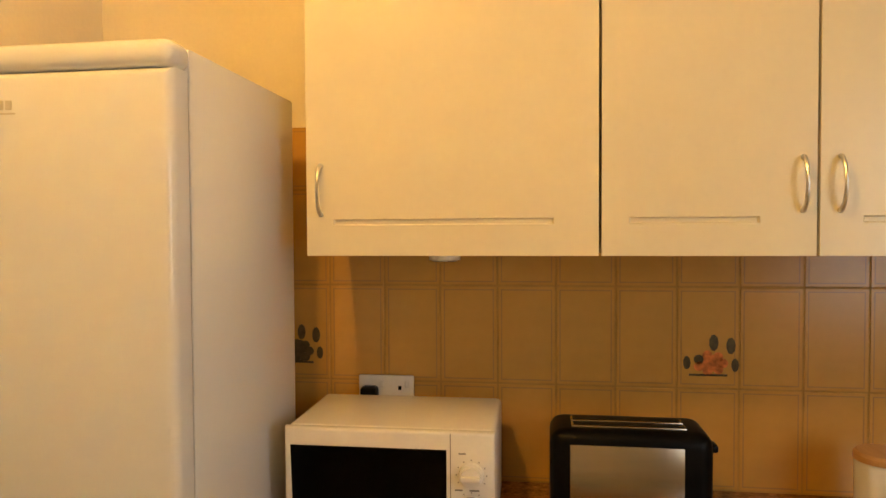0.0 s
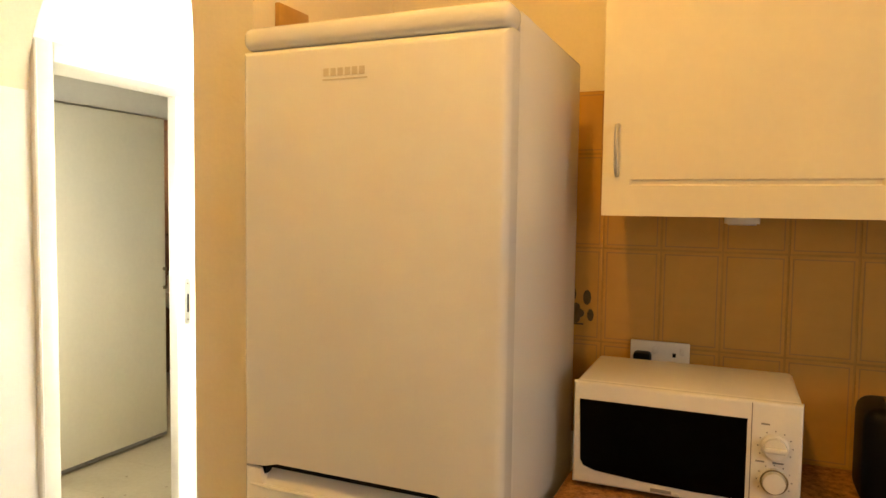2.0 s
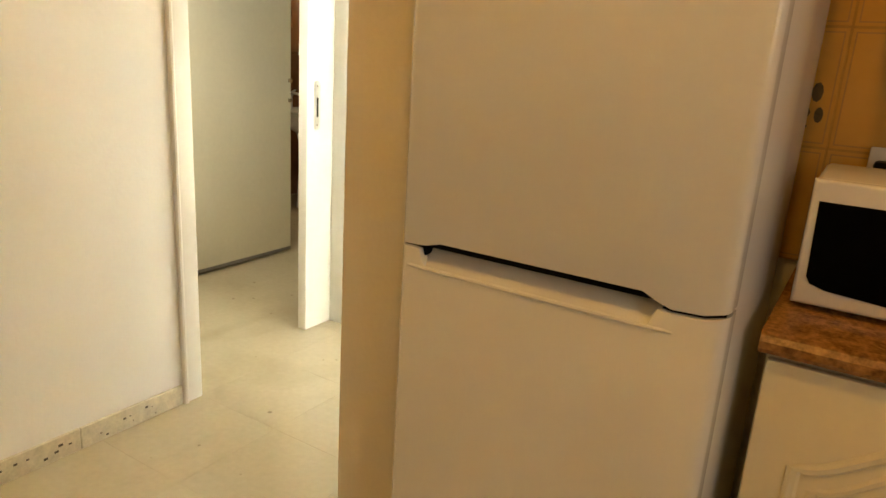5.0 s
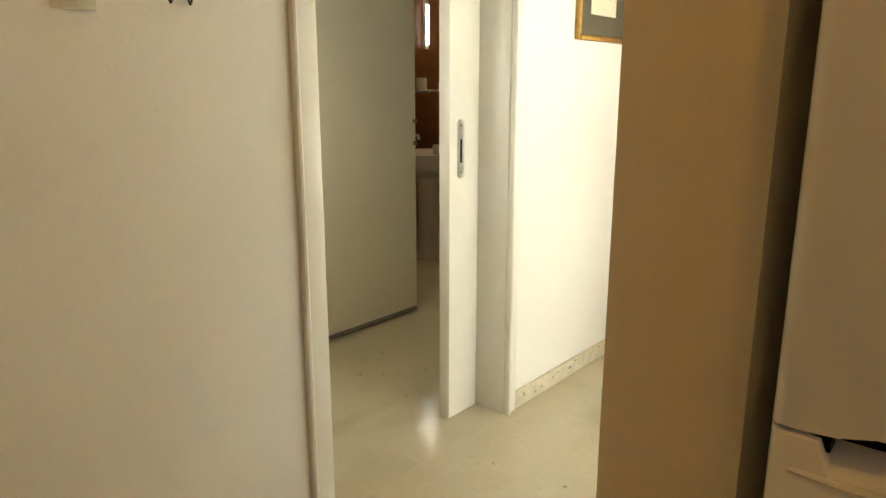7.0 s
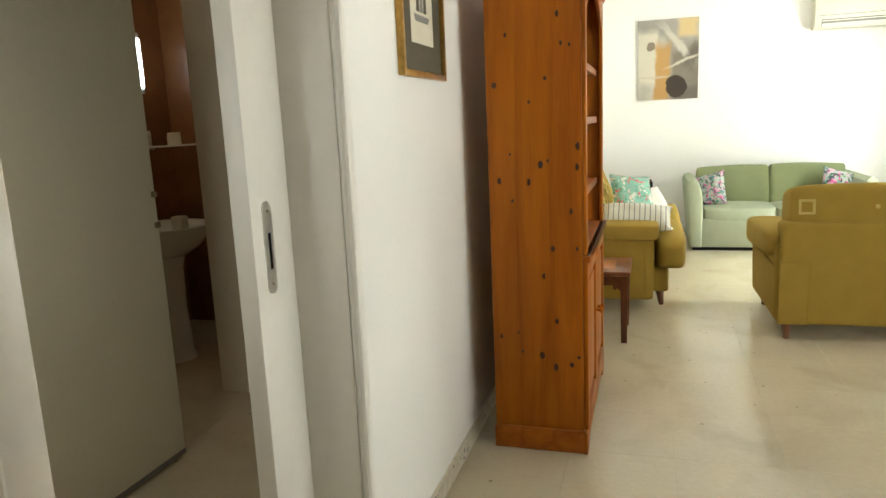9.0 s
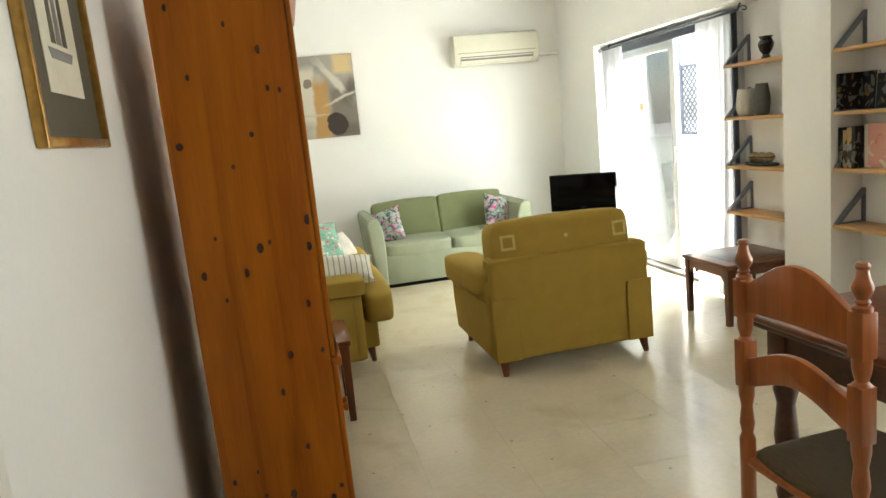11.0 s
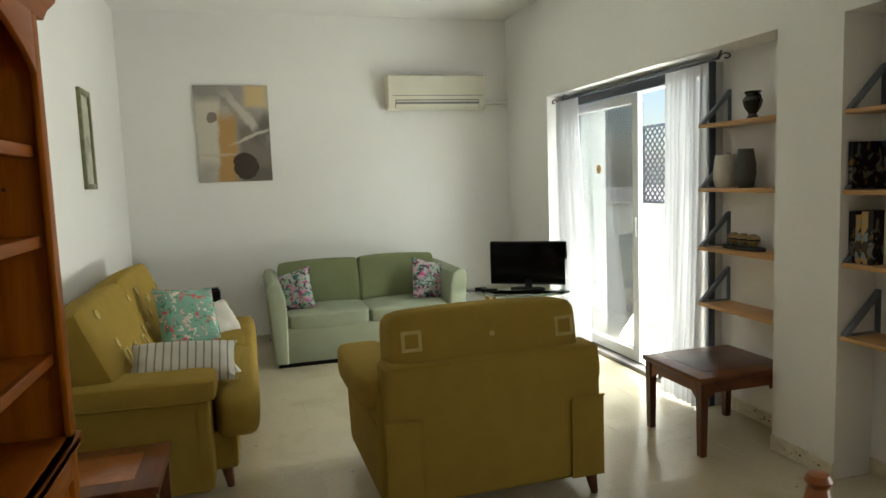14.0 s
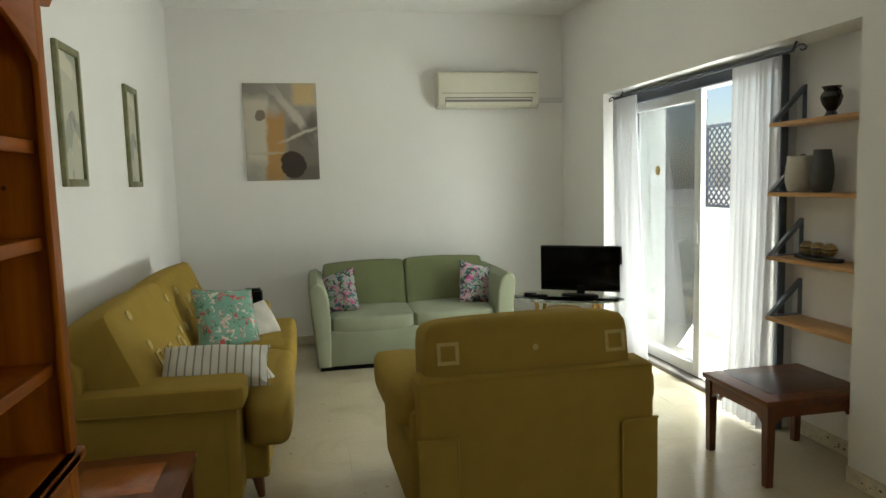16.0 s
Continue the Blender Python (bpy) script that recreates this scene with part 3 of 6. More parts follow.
def patio_door():
    y0, y1, x = 6.55, 8.42, 1.53
    t = thing("window_1", pose(0, 0, 0), "white aluminium sliding patio door, near half slid open", "patio door", kind="structure")
    part("window_frame", box(x - 0.03, x + 0.1, y0, y0 + 0.03, 0, 2.02, r=0.003), M_ALU, t)
    part("window_frame", box(x - 0.03, x + 0.1, y1 - 0.03, y1, 0, 2.02, r=0.003), M_ALU, t)
    part("window_head", box(x - 0.04, x + 0.1, y0 + 0.03, y1 - 0.03, 1.96, 2.02, r=0.003), M_ALU, t)
    tr = part("bottom_track", box(x - 0.07, x + 0.1, y0 + 0.03, y1 - 0.03, 0, 0.03, r=0.004), M_GREYM, t, "grey metal sliding track")
    part("track_rail", box(x + 0.008, x + 0.018, y0 + 0.04, y1 - 0.04, 0.03, 0.04), M_STEEL, tr)
    for a, b, xx in ((7.40, 8.39, x), (7.47, 8.39, x + 0.045)):
        leaf = part("sliding_leaf", box(xx, xx + 0.035, a, a + 0.075, 0.04, 1.96, r=0.004), M_ALU, t)
        part("stile", box(xx, xx + 0.035, b - 0.06, b, 0.04, 1.96, r=0.004), M_ALU, leaf)
        part("rail", box(xx, xx + 0.035, a + 0.075, b - 0.06, 0.04, 0.12, r=0.004), M_ALU, leaf)
        part("rail", box(xx, xx + 0.035, a + 0.075, b - 0.06, 1.89, 1.96, r=0.004), M_ALU, leaf)
        pane = part("pane", box(xx + 0.014, xx + 0.02, a + 0.07, b - 0.055, 0.115, 1.895), M_SOLAR, leaf, smooth=False)
        pane.visible_shadow = False
    part("pull_handle", box(x - 0.012, x - 0.001, 7.42, 7.45, 0.95, 1.09, r=0.004), M_ALU, t)
    part("sticker", lathe([(0.035, 0), (0.035, 0.001)], 18, m=pose(x + 0.0115, 7.98, 1.44, 0, 90, 0)), M_ARTY, t, "round orange sticker")
    post = part("dark_post", box(1.455, 1.498, 6.53, 6.57, 0, 2.02, r=0.003), M_NAVY, t, "dark blue-grey upright")
    part("dark_head", box(1.455, 1.498, 6.57, 8.44, 1.95, 2.02, r=0.003), M_NAVY, t, "dark blue-grey head rail")
    part("dark_post", box(1.47, 1.498, 8.41, 8.44, 0, 1.95, r=0.003), M_NAVY, t)


patio_door()


def dining_window():
    y0, y1, x = 2.60, 4.665, 1.62
    t = thing("window_2", pose(0, 0, 0), "white aluminium glazed patio door behind a curtain", "patio door", kind="structure")
    for b in ((x, x + 0.06, y0, y0 + 0.06, 0, 2.04), (x, x + 0.06, y1 - 0.06, y1, 0, 2.04), (x, x + 0.06, 3.65, 3.72, 0.06, 1.98), (x, x + 0.06, y0 + 0.06, y1 - 0.06, 1.98, 2.04), (x, x + 0.06, y0 + 0.06, y1 - 0.06, 0, 0.06)):
        part("window_frame", box(*b, r=0.004), M_ALU, t)
    for a, b in ((y0 + 0.06, 3.65), (3.72, y1 - 0.06)):
        p = part("pane", box(x + 0.02, x + 0.026, a, b, 0.06, 1.98), M_PANE, t, smooth=False)
        p.visible_shadow = False


dining_window()
# added window, out of view, built around the lobby fill lamp
lw = thing("added_lobby_window", pose(0, 0, 0), "added unseen window around the lobby fill light", "window", kind="structure")
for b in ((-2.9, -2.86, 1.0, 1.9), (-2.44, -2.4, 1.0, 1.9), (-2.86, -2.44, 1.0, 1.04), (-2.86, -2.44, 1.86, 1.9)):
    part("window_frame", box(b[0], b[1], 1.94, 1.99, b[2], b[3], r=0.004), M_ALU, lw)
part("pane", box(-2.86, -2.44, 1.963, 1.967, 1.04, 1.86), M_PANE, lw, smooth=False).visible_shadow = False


def curtain(name, m, top, low, height, folds, label, sway=0.0):
    """A hanging sheer; top and low are (start, end) along the rod, gathered into folds."""
    t = thing(name, m, label, "curtain", "sheer curtains")
    bm = bmesh.new()
    nx, nz = folds * 8, 16
    rows = []
    for k in range(nz + 1):
        v = k / nz
        row = []
        for i in range(nx + 1):
            u = i / nx
            a = top[0] + (top[1] - top[0]) * u
            b = low[0] + (low[1] - low[0]) * u
            w = v ** 1.4
            y = a + (b - a) * w + 0.006 * math.sin(9 * u + 5 * v)
            amp = 0.02 + 0.018 * v
            x = amp * math.sin(2 * math.pi * folds * u + 0.7 * math.sin(3 * v)) + 0.006 * math.sin(17 * u + 3 * v) + sway * w
            row.append(bm.verts.new((x, y, height * (1 - v))))
        rows.append(row)
    for a, b in zip(rows, rows[1:]):
        for i in range(nx):
            bm.faces.new((a[i], a[i + 1], b[i + 1], b[i]))
    part("cloth", bm, M_SHEER, t)
    part("heading", tube([(0, top[0], height + 0.004), (0, top[1], height + 0.004)], 0.012), M_SHEER, t)
    return t


curtain("sheer_curtain", pose(1.405, 0, 0.02), (6.49, 6.86), (6.50, 6.86), 1.985, 8, "white sheer curtain drawn back beside the dark upright", -0.03)
curtain("sheer_curtain", pose(1.405, 0, 0.02), (8.07, 8.40), (7.86, 8.22), 1.985, 7, "white sheer curtain drawn back into the far corner of the recess", -0.03)
curtain("sheer_curtain", pose(1.33, 0, 0.02), (4.31, 4.60), (4.29, 4.63), 1.97, 7, "white sheer curtain hanging beside the shelf niche")


def curtain_rod(y0, y1, x, z, name_label):
    t = thing("curtain_rod", pose(x, 0, z), name_label, "curtain rod", "curtain rods")
    part("rod", tube([(0, y0, 0), (0, y1, 0)], 0.009), M_NAVY, t)
    for y, s in ((y0, -1), (y1, 1)):
        pts = [(0, y + s * (0.01 + 0.035 * (1 - math.cos(a)) * 0.9 + 0.006 * a), 0.022 * math.sin(a) * (1 - a / 9)) for a in [0.35 * k for k in range(17)]]
        part("finial", tube(pts, 0.0045, 6), M_NAVY, t, "curled iron finial")
        part("wall_bracket", tube([(0, y - s * 0.04, 0), (0.03, y - s * 0.04, 0.01), (0.05, y - s * 0.04, 0.05)], 0.006, 6), M_NAVY, t)
    return t


curtain_rod(6.36, 8.36, 1.38, 2.005, "thin dark iron curtain rod with curled ends")
curtain_rod(2.66, 4.74, 1.30, 2.02, "thin black curtain rod above the dining window")


# ---- outside the patio door ----
tagged(part("balcony_floor", box(1.765, 60, -20, 60, -0.14, -0.02), M_STONE, smooth=False), "pale sunlit balcony paving", "ground", kind="structure")


def balcony_wall():
    t = thing("balcony_wall", pose(2.45, 0, -0.02), "low white rendered balcony wall in the sun", "wall", kind="structure")
    part("wall_body", box(0, 0.18, 5.2, 13, 0, 1.09, r=0.01), M_RENDERW, t)
    part("coping", box(-0.03, 0.21, 5.2, 13, 1.09, 1.13, r=0.008), M_STONE, t)
    part("pier_wall", box(-0.7, 0, 10.1, 10.3, 0, 2.6, r=0.01), M_RENDERW, t)
    return t


balcony_wall()


def lattice(y, w, h, mast):
    t = thing("lattice_panel", pose(2.5, y, 1.11), "dark wooden lattice panel standing on the balcony wall", "lattice", "lattice panels")
    part("mast", tube([(0.01, w + 0.012, 0), (0.01, w + 0.012, mast)], 0.011, 8), M_NAVY, t, "thin dark upright pole")
    for b in ((0, 0.02, 0, 0.025, 0, h), (0, 0.02, w - 0.025, w, 0, h), (0, 0.02, 0.025, w - 0.025, 0, 0.025), (0, 0.02, 0.025, w - 0.025, h - 0.025, h)):
        part("frame_bar", box(*b, r=0.002), M_NAVY, t)
    step = 0.075
    for s, x in ((1, 0.004), (-1, 0.012)):
        c = -h
        while c < w + h:
            pts = []
            for k in range(2):
                z = h * k
                y = c + z if s > 0 else c - z + h
                pts.append([y, z])
            (ya, za), (yb, zb) = pts
            lo, hi = 0.02, w - 0.02
            if ya != yb:
                def clip(y):
                    return za + (zb - za) * (y - ya) / (yb - ya)
                pa, pb = sorted(pts)
                y1, y2 = max(pa[0], lo), min(pb[0], hi)
                if y2 - y1 > 0.03:
                    part("slat", tube([(x, y1, clip(y1)), (x, y2, clip(y2))], 0.0075, 4), M_NAVY, t, smooth=False)
            c += step
    return t


lattice(8.49, 0.40, 0.72, 0.95)
lattice(9.78, 0.22, 0.93, 0.95)


# ---- kitchen ----
M_BADGE = mat("pale_badge", (0.60, 0.55, 0.47), 0.4, vary=0.1)

def soft_door(outline, w, depth, r):
    """A door plate whose upright front edges are broadly rounded."""
    bm = slab(outline, 0.0, depth, plane="XZ")
    tall = [e for e in bm.edges if all(v.co.y < 0.001 and (v.co.x < 0.001 or v.co.x > w - 0.001) for v in e.verts) and e.calc_length() > 0.3]
    bmesh.ops.bevel(bm, geom=tall, offset=r, segments=5, affect="EDGES", profile=0.5)
    rim = [e for e in bm.edges if all(v.co.y < 0.001 for v in e.verts) and len(e.link_faces) == 2 and e.calc_face_angle(0) > 1.2]
    bmesh.ops.bevel(bm, geom=rim, offset=0.003, segments=2, affect="EDGES", profile=0.5)
    return bm


def fridge():
    t = thing("fridge_freezer", pose(-0.756, 1.61, 0), "tall white enamel fridge freezer with two doors and a scooped handle", "fridge freezer")
    w, d, h = 0.564, 0.55, 1.855
    part("cabinet", box(0.001, w - 0.001, 0.062, d, 0.03, 1.852, r=0.008), M_FRIDGE, t)
    part("top_cover", box(0, w, 0.0, 0.07, 1.8095, h, r=0.018, seg=5), M_FRIDGE, t)
    # upper door: lower edge rises over the grip
    edge = [(0, 0.968), (0.03, 0.968), (0.055, 0.970), (0.085, 0.978), (0.44, 0.978), (0.465, 0.966), (0.485, 0.960), (0.53, 0.962), (w, 0.972)]
    up = part("upper_door", soft_door(edge + [(w, 1.8085), (0, 1.8085)], w, 0.054, 0.018), M_FRIDGE, t)
    low_edge = [(0, 0.9635), (0.03, 0.9635), (0.042, 0.962), (0.054, 0.931), (0.453, 0.929), (0.465, 0.957), (0.485, 0.954), (0.53, 0.956), (w, 0.966)]
    lo = part("lower_door", soft_door([(0, 0.05), (w, 0.05)] + low_edge[::-1], w, 0.054, 0.018), M_FRIDGE, t)
    part("grip_recess", slab([(0.004, 0.915), (0.004, 0.929), (0.010, 0.936), (0.030, 0.952), (0.040, 0.967), (0.055, 0.967), (0.055, 0.915)], 0.045, 0.462, plane="YZ"), M_FRIDGE, lo, "scooped hand grip")
    part("grip_lip", tube([(0.02, 0.003, 0.929), (0.06, 0.0005, 0.928), (0.45, 0.0005, 0.926), (0.49, 0.003, 0.926)], 0.004), M_FRIDGE, lo)
    gap = box(0.05, 0.47, 0.008, 0.061, 0.9675, 0.982)
    box(0.006, 0.05, 0.012, 0.061, 0.95, 0.98, bm=gap)
    box(0.47, w - 0.006, 0.012, 0.061, 0.945, 0.98, bm=gap)
    part("door_gap", gap, M_BLACKP, t, smooth=False)
    part("door_gasket", box(0.004, w - 0.004, 0.0545, 0.0625, 0.06, 1.80), M_GREYM, t, "grey rubber door gasket", smooth=False)
    part("hinge_cap", box(0.515, 0.55, 0.012, 0.05, 0.942, 0.951, r=0.003), M_GREYM, t)
    for i in range(6):
        part("badge_mark", box(0.195 + i * 0.0155, 0.207 + i * 0.0155, -0.0015, 0.0, 1.746, 1.761, r=0.0006, seg=1), M_BADGE, up)
    part("badge_mark", box(0.193, 0.29, -0.0008, 0.0, 1.738, 1.741), M_BADGE, up)
    for x in (0.04, w - 0.04):
        for y in (0.1, d - 0.05):
            part("foot", lathe([(0.018, 0), (0.018, 0.02), (0.01, 0.03)], 12, m=pose(x, y, 0)), M_BLACKP, t)
    part("plinth_grille", box(0.02, w - 0.02, 0.07, 0.075, 0.004, 0.045), M_GREYM, t)
    return t


fridge()


def worktop():
    t = thing("worktop", pose(0, 0, 0), "brown speckled laminate worktop with a rounded front edge", "worktop")
    prof = [(2.325, 0.862), (1.80, 0.862), (1.787, 0.866), (1.780, 0.875), (1.780, 0.887), (1.787, 0.896), (1.80, 0.90), (2.325, 0.90)]
    part("slab", slab(prof, -0.165, 2.2, plane="YZ"), M_LAMINATE, t)
    part("edge_strip", box(-0.1665, -0.165, 1.80, 2.32, 0.863, 0.899), M_LAMINATE, t)
    return t


worktop()


def arch_panel(x0, x1, z0, z1, y, rise):
    """A routed cathedral panel: a raised bead that arches at its top."""
    pts = [(x0, y, z0), (x0, y, z1 - rise)]
    n = 22
    for i in range(1, n):
        u = i / n
        s = 0.5 - 0.5 * math.cos(2 * math.pi * u)
        pts.append((x0 + (x1 - x0) * u, y, z1 - rise + rise * s))
    pts += [(x1, y, z1 - rise), (x1, y, z0), (x0, y, z0)]
    return pts


def base_cabinet(x0, w, first):
    t = thing("base_cabinet", pose(x0, 1.80, 0), "cream kitchen base cabinet with an arched panel door", "base cabinet", "base cabinets")
    part("carcass", box(0.001, w - 0.001, 0.022, 0.52, 0.1, 0.86, r=0.002), M_CUPB, t)
    part("plinth", box(0, w, 0.07, 0.09, 0, 0.1), M_CUPB, t)
    d = part("door", box(0.003, w - 0.003, 0, 0.02, 0.12, 0.852, r=0.005), M_CUPB, t)
    pts = arch_panel(0.075, w - 0.075, 0.19, 0.765, 0.0, 0.085)
    part("panel_bead", tube([(x, y + 0.006, z) for x, y, z in pts], 0.013, 10), M_CUPB, d)
    pts = arch_panel(0.108, w - 0.108, 0.222, 0.728, 0.006, 0.08)
    part("panel_bead", tube(pts, 0.010, 10), M_CUPB, d)
    if not first:
        bow_handle(d, w - 0.05, -0.001, 0.70)
    return t


def bow_handle(parent, x, y, z):
    pts = [(x, y + 0.004, z - 0.053), (x, y - 0.008, z - 0.05), (x, y - 0.021, z - 0.035), (x, y - 0.027, z), (x, y - 0.021, z + 0.035), (x, y - 0.008, z + 0.05), (x, y + 0.004, z + 0.053)]
    return part("handle", tube(pts, [0.0056, 0.005, 0.0042, 0.0036, 0.0042, 0.005, 0.0056], 8), M_CHROME, parent, "bowed chrome handle")


for k in range(4):
    base_cabinet(-0.155 + 0.5 * k, 0.498, k == 0)


def wall_cabinet(x0, w, handle_x, g0, g1):
    """A wall unit whose door carries a routed line near its foot and head."""
    t = thing("wall_cabinet", pose(x0, 2.0, 1.49), "cream wall cabinet with a plain door and a bowed handle", "wall cabinet", "wall cabinets")
    h = 0.72
    part("carcass", box(0.001, w - 0.001, 0.021, 0.333, 0.004, h, r=0.002), M_CUPB, t)
    xs, zs = (0.002, g0, g1, w - 0.002), (0.0, 0.064, 0.078, h - 0.078, h - 0.064, h)
    bm = bmesh.new()
    g = [[bm.verts.new((x, 0.0, z)) for z in zs] for x in xs]
    for i in range(3):
        for j in range(5):
            ring = (g[i][j], g[i + 1][j], g[i + 1][j + 1], g[i][j + 1])
            if i == 1 and j in (1, 3):
                cx, cz = (xs[1] + xs[2]) / 2, (zs[j] + zs[j + 1]) / 2
                deep = [bm.verts.new((v.co.x + (0.004 if v.co.x < cx else -0.004), 0.006, v.co.z + (0.003 if v.co.z < cz else -0.003))) for v in ring]
                bm.faces.new(deep)
                for k in range(4):
                    bm.faces.new((ring[k], ring[(k + 1) % 4], deep[(k + 1) % 4], deep[k]))
            else:
                bm.faces.new(ring)
    rim = [g[i][0] for i in range(4)] + [g[3][j] for j in range(1, 6)] + [g[i][5] for i in (2, 1, 0)] + [g[0][j] for j in (4, 3, 2, 1)]
    behind = [bm.verts.new((v.co.x, 0.019, v.co.z)) for v in rim]
    bm.faces.new(behind[::-1])
    for k in range(len(rim)):
        bm.faces.new((rim[k], behind[k], behind[(k + 1) % len(rim)], rim[(k + 1) % len(rim)]))
    bmesh.ops.recalc_face_normals(bm, faces=list(bm.faces))
    d = part("door", bm, M_CUPB, t, smooth=False)
    bow_handle(d, handle_x, 0, 0.14)
    return t


wall_cabinet(-0.108, 0.616, 0.033, 0.06, 0.525)
wall_cabinet(0.51, 0.411, 0.383, 0.055, 0.305)
wall_cabinet(0.923, 0.411, 0.038, 0.08, 0.35)
wall_cabinet(1.345, 0.411, 0.352, 0.055, 0.305)
pk = thing("cabinet_light", pose(0.175, 2.12, 1.494), "small round white light under the wall cabinet", "light")
part("housing", lathe([(0.036, -0.018), (0.036, -0.004), (0.03, 0)], 20), M_WHITEP, pk)
part("lens", lathe([(0.028, -0.021), (0.030, -0.018)], 20), M_CHROME, pk)


def microwave():
    t = thing("microwave", pose(-0.146, 1.955, 0.90, 0, 0, 0.5), "white microwave oven with a black glass door and two dials", "microwave")
    w, d, h = 0.444, 0.30, 0.232
    part("casing", box(0, w, 0.02, d, 0.008, h, r=0.012, seg=3), M_WHITEP, t)
    front = part("front_panel", slab([(0.0, 0.01), (w, 0.01), (w, h), (0.0, h)], 0.0, 0.024, r=0.008, plane="XZ", seg=3), M_WHITEP, t)
    win = [(0.018, 0.062), (0.025, 0.05), (0.05, 0.042), (0.15, 0.034), (0.25, 0.030), (0.345, 0.03), (0.345, 0.195), (0.014, 0.195)]
    part("door_glass", slab(win, -0.003, 0.006, r=0.0015, plane="XZ", seg=1), M_BLACKG, t)
    part("inner_window", slab([(0.06, 0.055), (0.15, 0.055), (0.15, 0.165), (0.06, 0.165)], -0.0036, -0.003, plane="XZ"), M_BLACKG, t)
    part("panel_joint", box(0.352, 0.354, -0.0006, 0.004, 0.03, h - 0.004), M_GREYM, front)
    for z in (0.145, 0.078):
        k = part("dial", lathe([(0.026, 0), (0.025, 0.006), (0.021, 0.008), (0.02, 0.019), (0.0, 0.020)], 24, m=pose(0.396, -0.0005, z, 90, 0, 0)), M_WHITEP, t)
        if z > 0.1:
            part("dial_grip", box(0.375, 0.417, -0.030, -0.018, z - 0.0055, z + 0.0055, r=0.004), M_WHITEP, k)
        else:
            part("dial_ring", tube([(0.396 + 0.0235 * math.cos(a), -0.009, z + 0.0235 * math.sin(a)) for a in [math.pi * i / 14 for i in range(29)]], 0.0018, 6), M_STEEL, k, "thin steel ring")
        for i in range(9):
            a = math.radians(210 - 30 * i)
            part("dial_mark", box(0.396 + 0.031 * math.cos(a) - 0.0012, 0.396 + 0.031 * math.cos(a) + 0.0012, -0.0012, 0.0, z + 0.031 * math.sin(a) - 0.0012, z + 0.031 * math.sin(a) + 0.0012), M_GREYM, front, smooth=False)
    for z, a, b in ((0.187, 0.37, 0.385), (0.112, 0.362, 0.378), (0.112, 0.392, 0.412)):
        part("printed_bar", box(a, b, -0.0012, 0.0, z, z + 0.003), M_GREYM, front, smooth=False)
    part("maker_bar", box(0.165, 0.207, -0.0014, 0.0, 0.0165, 0.0235), M_GREYM, front)
    for x in (0.04, w - 0.04):
        for y in (0.05, d - 0.05):
            part("foot", lathe([(0.012, -0.002), (0.012, 0.01)], 10, m=pose(x, y, 0.002)), M_BLACKP, t)
    return t


microwave()


def toaster():
    t = thing("toaster", pose(0.41, 2.03, 0.90), "black and brushed steel toaster with two long slots", "toaster")
    w, d, h = 0.335, 0.17, 0.22
    part("end_casing", box(0, w, 0.006, d - 0.006, 0.012, h, r=0.03, seg=4), M_BLACKP, t)
    part("steel_side", box(0.04, w - 0.062, 0.0, 0.008, 0.02, h - 0.027, r=0.003), M_STEEL, t)
    part("steel_side", box(0.04, w - 0.062, d - 0.008, d, 0.02, h - 0.027, r=0.003), M_STEEL, t)
    for y in (0.055, 0.098):
        sl = part("slot_rim", box(0.045, w - 0.05, y - 0.014, y + 0.018, h - 0.004, h + 0.003, r=0.002), M_STEEL, t)
        part("slot", box(0.05, w - 0.055, y - 0.009, y + 0.013, h + 0.0025, h + 0.004), M_BLACKP, sl)
    part("lever", box(w - 0.002, w + 0.02, 0.065, 0.105, 0.165, 0.182, r=0.005), M_BLACKP, t)
    part("base", box(0.02, w - 0.02, 0.015, d - 0.015, 0.0, 0.014, r=0.003), M_BLACKP, t)
    return t


toaster()


def canister():
    t = thing("canister", pose(1.117, 2.15, 0.90), "white storage canister with a wooden lid", "canister")
    part("pot", lathe([(0.05, 0), (0.056, 0.006), (0.058, 0.14), (0.054, 0.147)], 28), M_CERAMIC, t)
    part("lid", lathe([(0.05, 0.145), (0.06, 0.148), (0.06, 0.16), (0.055, 0.166), (0, 0.167)], 28), M_OAK, t, "round wooden lid")
    for i in range(3):
        part("label_bar", box(-0.022, 0.02, -0.0595, -0.055, 0.085 + 0.012 * i, 0.091 + 0.012 * i), M_GREYM, t)
    return t


canister()


def socket(name, m, label, plug=False):
    t = thing(name, m, label, "socket", "wall sockets")
    part("face_plate", box(-0.073, 0.073, -0.009, 0, -0.043, 0.043, r=0.004), M_WHITEP, t)
    for x in (-0.036, 0.036):
        if not (plug and x < 0):
            part("pin_hole", box(x - 0.004, x + 0.004, -0.0102, -0.008, 0.006, 0.016), M_BLACKP, t, smooth=False)
        part("rocker_switch", box(x - 0.008 + (0.027 if x < 0 else 0.022), x + 0.004 + (0.027 if x < 0 else 0.022), -0.012, -0.008, 0.012, 0.03, r=0.002), M_WHITEP, t)
    if plug:
        part("plug", box(-0.062, -0.018, -0.046, -0.009, -0.03, 0.018, r=0.009), M_BLACKP, t, "black plug")
    return t


socket("double_socket", pose(-0.006, 2.319, 1.125), "white double wall socket with a black plug", True)


def ceiling_lamp(m, label):
    t = thing("ceiling_lamp", m, label, "ceiling lamp", "ceiling lamps")
    part("base_plate", lathe([(0.10, -0.02), (0.11, 0.0)], 24), M_WHITEP, t)
    part("shade", lathe([(0.0, -0.115), (0.05, -0.11), (0.09, -0.09), (0.115, -0.05), (0.11, -0.02)], 28), M_CERAMIC, t)
    return t


